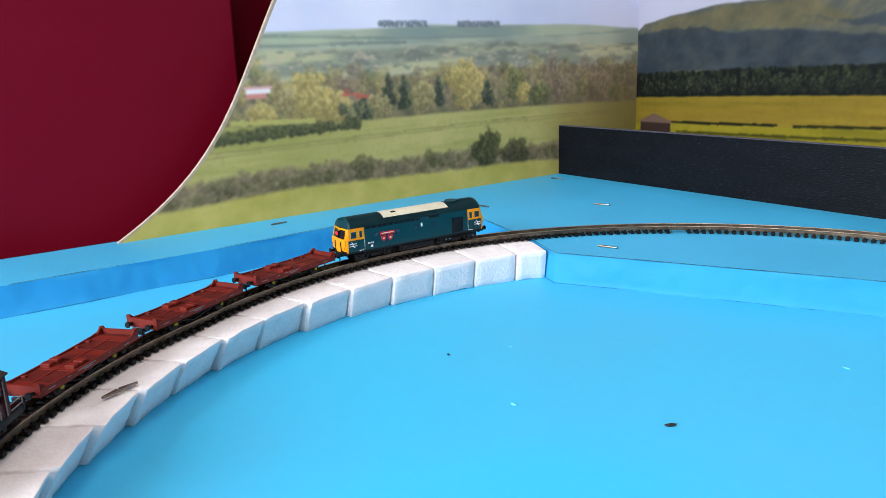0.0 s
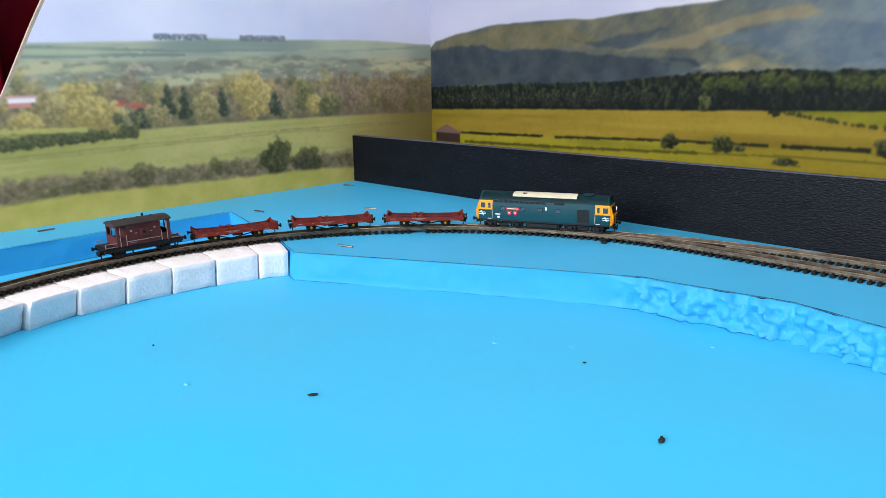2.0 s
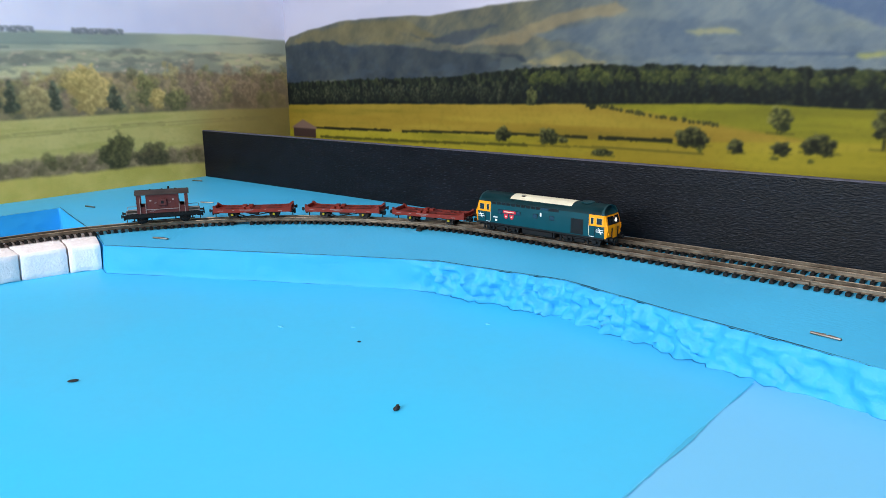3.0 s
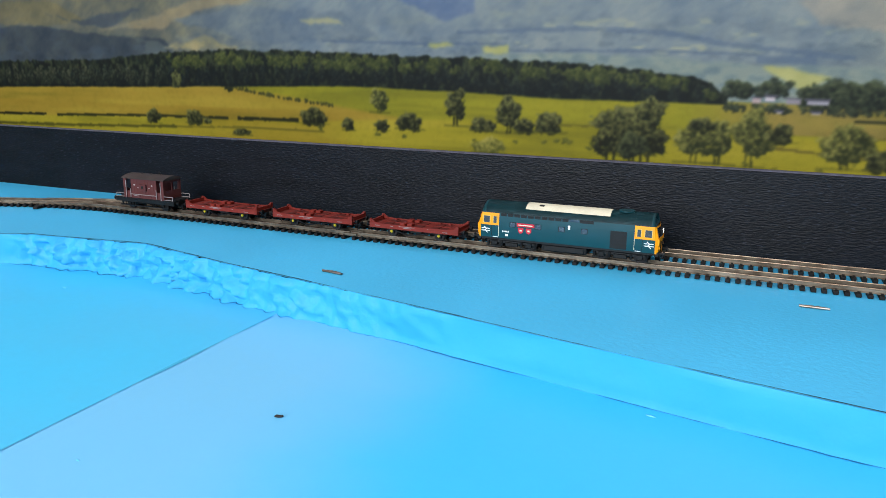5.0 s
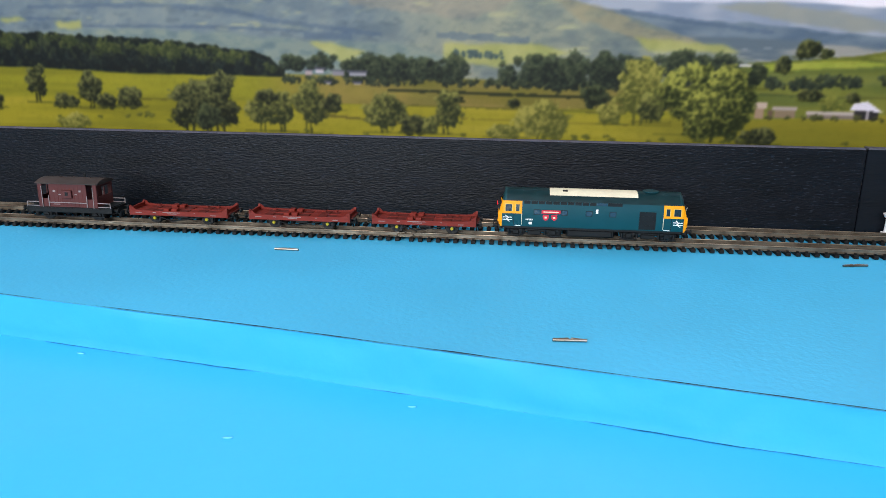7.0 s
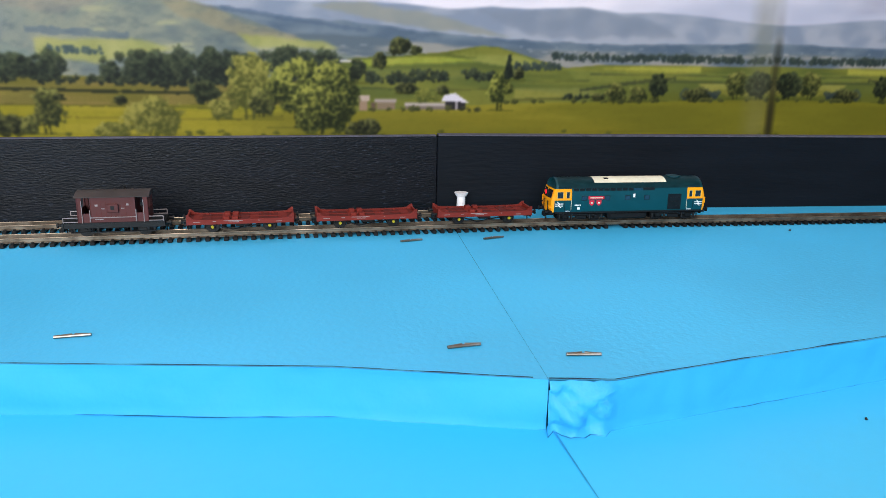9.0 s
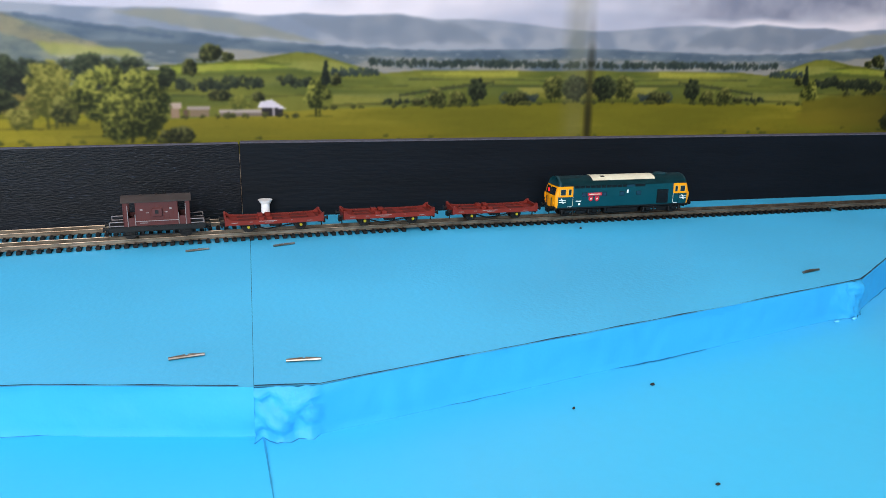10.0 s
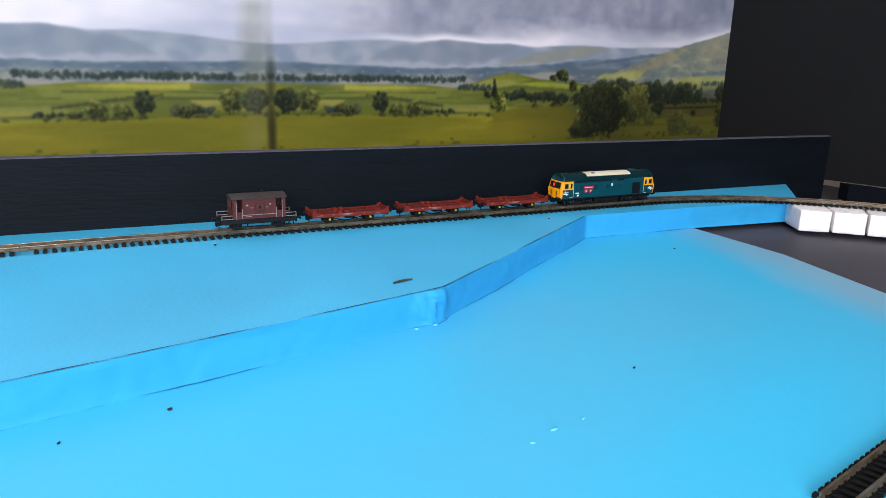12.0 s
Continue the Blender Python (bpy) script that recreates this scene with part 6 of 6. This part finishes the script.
def build_wagon():
    wg = thing("flat_wagon", "rust red model flat wagon with low ends and yellow axle boxes", "wagon", "red flat wagons")
    H = 27.6
    part("deck", mbox((-H, -8.2, 6.2), (H, 8.2, 7.0), 0.15), BAUXITE_DARK, wg, "dark red plank deck")
    for k in range(11):
        x = -H + 2.4 + 5.0 * k
        part("plank", mbox((x, -7.7, 7.0), (x + 4.6, 7.7, 7.2 + 0.15 * (k % 2))), BAUXITE_DARK if k % 3 else BAUXITE, wg)
    for s in (-1, 1):
        bm = bmesh.new()
        prism(bm, [(-H, 5.2), (H, 5.2), (H, 8.6), (H - 6, 7.9), (8, 7.7), (-8, 7.7), (-H + 6, 7.9), (-H, 8.6)], lambda u, v, w: mm(u, w, v), s * 8.5 - 0.35, s * 8.5 + 0.35)
        sb = part("side_rail", bm, BAUXITE, wg)
        for x0, x1, z in ((-24.5, -21.0, 6.5), (-14.6, -12.8, 6.7), (-9.0, 1.0, 6.9), (-6.0, -1.0, 6.2), (9.0, 9.8, 6.8), (18.4, 21.4, 6.0)):
            part("lettering_bar", quad_panel(x0, x1, z, z + 0.30, s * 8.84, 0.08), RAIL_WHITE, sb)
        part("truss_bar", merged(mrod((-14.6, s * 6.4, 4.9), (-4.5, s * 6.4, 1.7), 0.4, 6), mrod((-4.5, s * 6.4, 1.7), (5.5, s * 6.4, 3.4), 0.4, 6), mrod((5.5, s * 6.4, 3.4), (14.6, s * 6.4, 5.0), 0.4, 6)), BLACK, wg)
        for x in (-15.0, 15.0):
            part("axle_guard", merged(mbox((x - 2.4, s * 5.6 - 0.3, 3.6), (x + 2.4, s * 5.6 + 0.3, 5.6), 0.2), mbox((x - 4.2, s * 5.8 - 0.35, 4.6), (x + 4.2, s * 5.8 + 0.35, 5.3), 0.2), mbox((x - 1.5, s * 5.6 - 0.3, 1.9), (x + 1.5, s * 5.6 + 0.3, 3.8), 0.2)), BLACK, wg)
    for e in (-1, 1):
        bm = bmesh.new()
        prism(bm, [(-8.7, 5.0), (8.7, 5.0), (8.7, 10.1), (7.2, 10.3), (6.6, 9.2), (-6.6, 9.2), (-7.2, 10.3), (-8.7, 10.1)], lambda u, v, w: mm(w, u, v), e * H - 0.5, e * H + 0.5)
        part("end_plate", bm, BAUXITE, wg, "low red end plate with raised corners")
        for s in (-1, 1):
            bm = bmesh.new()
            prism(bm, [(0, 7.4), (4.6, 7.4), (3.0, 8.1), (1.0, 9.8), (0, 10.1)], lambda u, v, w: mm(e * (H - u), w, v), s * 8.0 - 0.4, s * 8.0 + 0.4)
            part("corner_gusset", bm, BAUXITE, wg)
        buffers(wg, e * (H + 0.4), e, 6.6, 5.8)
        coupling(wg, e * (H - 2.0), e)
    for x in (-7.5, -3.0):
        part("bolster_block", mbox((x - 1.6, -7.4, 7.1), (x + 1.6, -3.2, 8.8), 0.25), BAUXITE, wg)
        part("bolster_block", mbox((x - 1.6, 3.2, 7.1), (x + 1.6, 7.4, 8.8), 0.25), BAUXITE, wg)
    part("floor_rib", mbox((-22.0, -0.5, 7.1), (22.0, 0.5, 7.5), 0.1), BAUXITE, wg)
    for x in (-18.0, 10.5, 17.0):
        part("stake_pocket", mbox((x - 0.8, 5.6, 7.1), (x + 0.8, 7.4, 8.0), 0.15), BAUXITE, wg)
    part("underframe", merged(mbox((-H + 1, -4.2, 4.2), (H - 1, -3.6, 6.2)), mbox((-H + 1, 3.6, 4.2), (H - 1, 4.2, 6.2)), mbox((-3, -5.5, 3.0), (4, 5.5, 5.5), 0.3)), BLACK, wg)
    for x in (-15.0, 15.0):
        wheelset(wg, x, 3.2, HUB_YELLOW)
    return wg


def build_van():
    van = thing("brake_van", "brown model railway brake van with open verandas and white handrails", "brake van")
    part("footplate", merged(mbox((-24.8, -8.0, 6.6), (24.8, 8.0, 7.9), 0.2), mbox((-24.8, -8.2, 5.0), (24.8, -7.6, 7.2)), mbox((-24.8, 7.6, 5.0), (24.8, 8.2, 7.2)), mbox((-25.2, -8.4, 5.0), (-24.4, 8.4, 8.0), 0.1), mbox((24.4, -8.4, 5.0), (25.2, 8.4, 8.0), 0.1)), BLACK, van, "black footplate and solebars")
    part("end_platform", mbox((-24.4, -7.6, 7.9), (-17.4, 7.6, 8.4), 0.1), GREY_DARK, van)
    part("end_platform", mbox((17.4, -7.6, 7.9), (24.4, 7.6, 8.4), 0.1), GREY_DARK, van)
    cabin = part("cabin", mbox((-11.0, -8.0, 7.9), (11.0, 8.0, 21.6), 0.1), BROWN, van, "brown planked cabin")
    for s in (-1, 1):
        for k in range(9):
            part("plank_line", quad_panel(-10.6 + 2.4 * k, -10.5 + 2.4 * k, 8.4, 21.0, s * 8.0, 0.06), BAUXITE_DARK, cabin)
        duct = part("lookout", mbox((-2.6, s * 8.6 - 0.7, 13.2), (2.8, s * 8.6 + 0.7, 17.6), 0.2), BROWN, cabin, "projecting side lookout")
        part("duct_window", quad_panel(-0.9, 0.9, 14.6, 16.6, s * 9.3, 0.08), BLACK, duct)
        for x0, x1, z in ((-8.6, -7.2, 16.4), (-5.6, -4.0, 14.9), (6.6, 7.8, 16.6), (4.0, 5.6, 15.0), (-9.0, -5.0, 9.3)):
            part("lettering_bar", quad_panel(x0, x1, z, z + (1.0 if x1 - x0 < 1.5 else 0.35), s * 8.0, 0.1), RAIL_WHITE, cabin)
        for e in (-1, 1):
            xo, xi = e * 17.0, e * 11.0
            part("veranda_side", mbox((min(e * 14.9, xo), s * 8.0 - 0.3, 7.9), (max(e * 14.9, xo), s * 8.0 + 0.3, 21.4)), BROWN, van)
            part("veranda_door", mbox((min(xi, e * 14.9), s * 7.6 - 0.2, 7.9), (max(xi, e * 14.9), s * 7.6 + 0.2, 12.6)), BROWN, van)
            part("corner_post", mrod((xo, s * 8.2, 7.9), (xo, s * 8.2, 21.4), 0.35, 6), BROWN, van)
            part("door_pillar", mrod((e * 11.2, s * 8.5, 8.2), (e * 11.2, s * 8.5, 14.6), 0.22, 6), RAIL_WHITE, van, "white vertical handrail")
            part("door_pillar", mrod((e * 15.0, s * 8.5, 7.8), (e * 15.0, s * 8.5, 19.6), 0.2, 6), RAIL_WHITE, van, "white vertical handrail")
            part("platform_rail", merged(mrod((e * 17.2, s * 8.2, 10.6), (e * 24.4, s * 8.2, 10.6), 0.22, 6), mrod((e * 24.4, s * 8.2, 7.8), (e * 24.4, s * 8.2, 10.6), 0.22, 6), mrod((e * 17.2, s * 8.2, 8.4), (e * 24.4, s * 8.2, 8.4), 0.2, 6)), RAIL_WHITE, van, "white platform handrail")
        part("side_rail", mrod((-11.2, s * 8.7, 10.6), (11.2, s * 8.7, 10.6), 0.22, 6), RAIL_WHITE, van, "white side handrail")
        part("step_board", mbox((-21.0, s * 8.2 - 0.6, 2.6), (21.0, s * 8.2 + 0.6, 3.1)), BLACK, van)
        for x in (-19.5, -8.0, 8.0, 19.5):
            part("step_hanger", mbox((x - 0.4, s * 7.9 - 0.2, 2.8), (x + 0.4, s * 7.9 + 0.2, 6.8)), BLACK, van)
        for x in (-14.5, 14.5):
            part("axle_guard", merged(mbox((x - 2.6, s * 5.8 - 0.3, 2.2), (x + 2.6, s * 5.8 + 0.3, 5.6), 0.2), mrod((x, s * 6.0, 3.3), (x, s * 6.9, 3.3), 1.2, 10)), BLACK, van)
    for e in (-1, 1):
        part("veranda_end", merged(mbox((e * 17.0 - 0.3, -8.0, 7.9), (e * 17.0 + 0.3, 8.0, 14.0)), mbox((e * 17.0 - 0.3, -8.0, 19.4), (e * 17.0 + 0.3, 8.0, 21.8)), mbox((e * 17.0 - 0.3, -8.0, 14.0), (e * 17.0 + 0.3, -7.0, 19.4)), mbox((e * 17.0 - 0.3, 7.0, 14.0), (e * 17.0 + 0.3, 8.0, 19.4)), mbox((e * 17.0 - 0.3, -0.4, 14.0), (e * 17.0 + 0.3, 0.4, 19.4))), BROWN, van, "brown veranda end with an open top")
        buffers(van, e * 25.2, e, 6.4, 5.8)
        coupling(van, e * 22.5, e)
    bm = bmesh.new()
    arc = [(-8.9 + 17.8 * i / 16, 21.5 + 2.0 * (1 - ((-8.9 + 17.8 * i / 16) / 8.9) ** 2)) for i in range(17)]
    prism(bm, arc + [(8.9, 21.0), (-8.9, 21.0)], lambda u, v, w: mm(w, u, v), -18.2, 18.2)
    roof = part("roof", bm, VAN_ROOF, van, "weathered grey-brown arched roof")
    part("chimney", mrod((4.5, 3.0, 22.8), (4.5, 3.0, 25.0), 0.7, 10), BLACK, roof)
    for x in (-8, 0, 9):
        part("roof_vent", mbox((x - 0.7, -0.7, 23.2), (x + 0.7, 0.7, 24.0), 0.2), VAN_ROOF, roof)
    part("underframe", mbox((-22, -5.0, 3.8), (22, 5.0, 6.6), 0.3), BLACK, van)
    for x in (-14.5, 14.5):
        wheelset(van, x, 3.3)
    return van


loco, loco_bogies = build_loco()
for ob in loco.children_recursive:
    if ob.type == "MESH" and ob.parent.name.split(".")[0] not in ("bogie", "wheelset"):
        ob.data.transform(Matrix.Diagonal((0.984, 1.02, 1.0, 1.0)))
wagon_1 = build_wagon()
wagon_2 = copy_thing(wagon_1, pose(0, 0, 0))
wagon_3 = copy_thing(wagon_1, pose(0, 0, 0))
brake_van = build_van()

# ---- movement ----
RUN = [(0.0, 0.406), (1.5, 0.617), (2.5, 0.753), (3.0, 0.825), (5.0, 1.113), (6.5, 1.323), (7.0, 1.390), (9.0, 1.653), (9.5, 1.720), (10.0, 1.788), (10.5, 1.858), (11.5, 2.001), (12.0, 2.073)]


def run_at(t):
    """Distance of the locomotive's middle along the line, gliding through the known places."""
    k = max(0, min(len(RUN) - 2, sum(1 for u, _ in RUN if u <= t) - 1))

    def slope(i):
        a, b = RUN[max(i - 1, 0)], RUN[min(i + 1, len(RUN) - 1)]
        return (b[1] - a[1]) / (b[0] - a[0])

    (ta, sa), (tb, sb) = RUN[k], RUN[k + 1]
    h = tb - ta
    u = (t - ta) / h
    return (2 * u ** 3 - 3 * u ** 2 + 1) * sa + (u ** 3 - 2 * u ** 2 + u) * h * slope(k) + (3 * u ** 2 - 2 * u ** 3) * sb + (u ** 3 - u ** 2) * h * slope(k + 1)


def ride(s, base, z):
    """The pose of a vehicle whose two pivots, base apart, follow the line."""
    a, b = MAIN.at(s - base / 2), MAIN.at(s + base / 2)
    m = (a + b) / 2
    d = b - a
    return pose(m.x, m.y, m.z + z, 0, -math.degrees(math.atan2(d.z, d.to_2d().length)), math.degrees(math.atan2(d.y, d.x)))


TIMES = [i * 0.25 for i in range(49)]


def motions():
    for ob, back, base in ((loco, 0.0, 0.059), (wagon_3, 0.0885, 0.030), (wagon_2, 0.1568, 0.030), (wagon_1, 0.2252, 0.030), (brake_van, 0.2890, 0.029)):
        walk(ob, [(t, ride(run_at(t) - back, base, RAIL_TOP_Z)) for t in TIMES])
    for b, sgn in loco_bogies:
        rows = []
        for t in TIMES:
            s = run_at(t)
            body = ride(s, 0.059, 0).to_euler().z
            d = math.degrees(MAIN.turn(s + sgn * 0.0295) - body)
            rows.append((t, pose(sgn * 0.0295, 0, 0, 0, 0, d)))
        walk(b, rows)


motions()
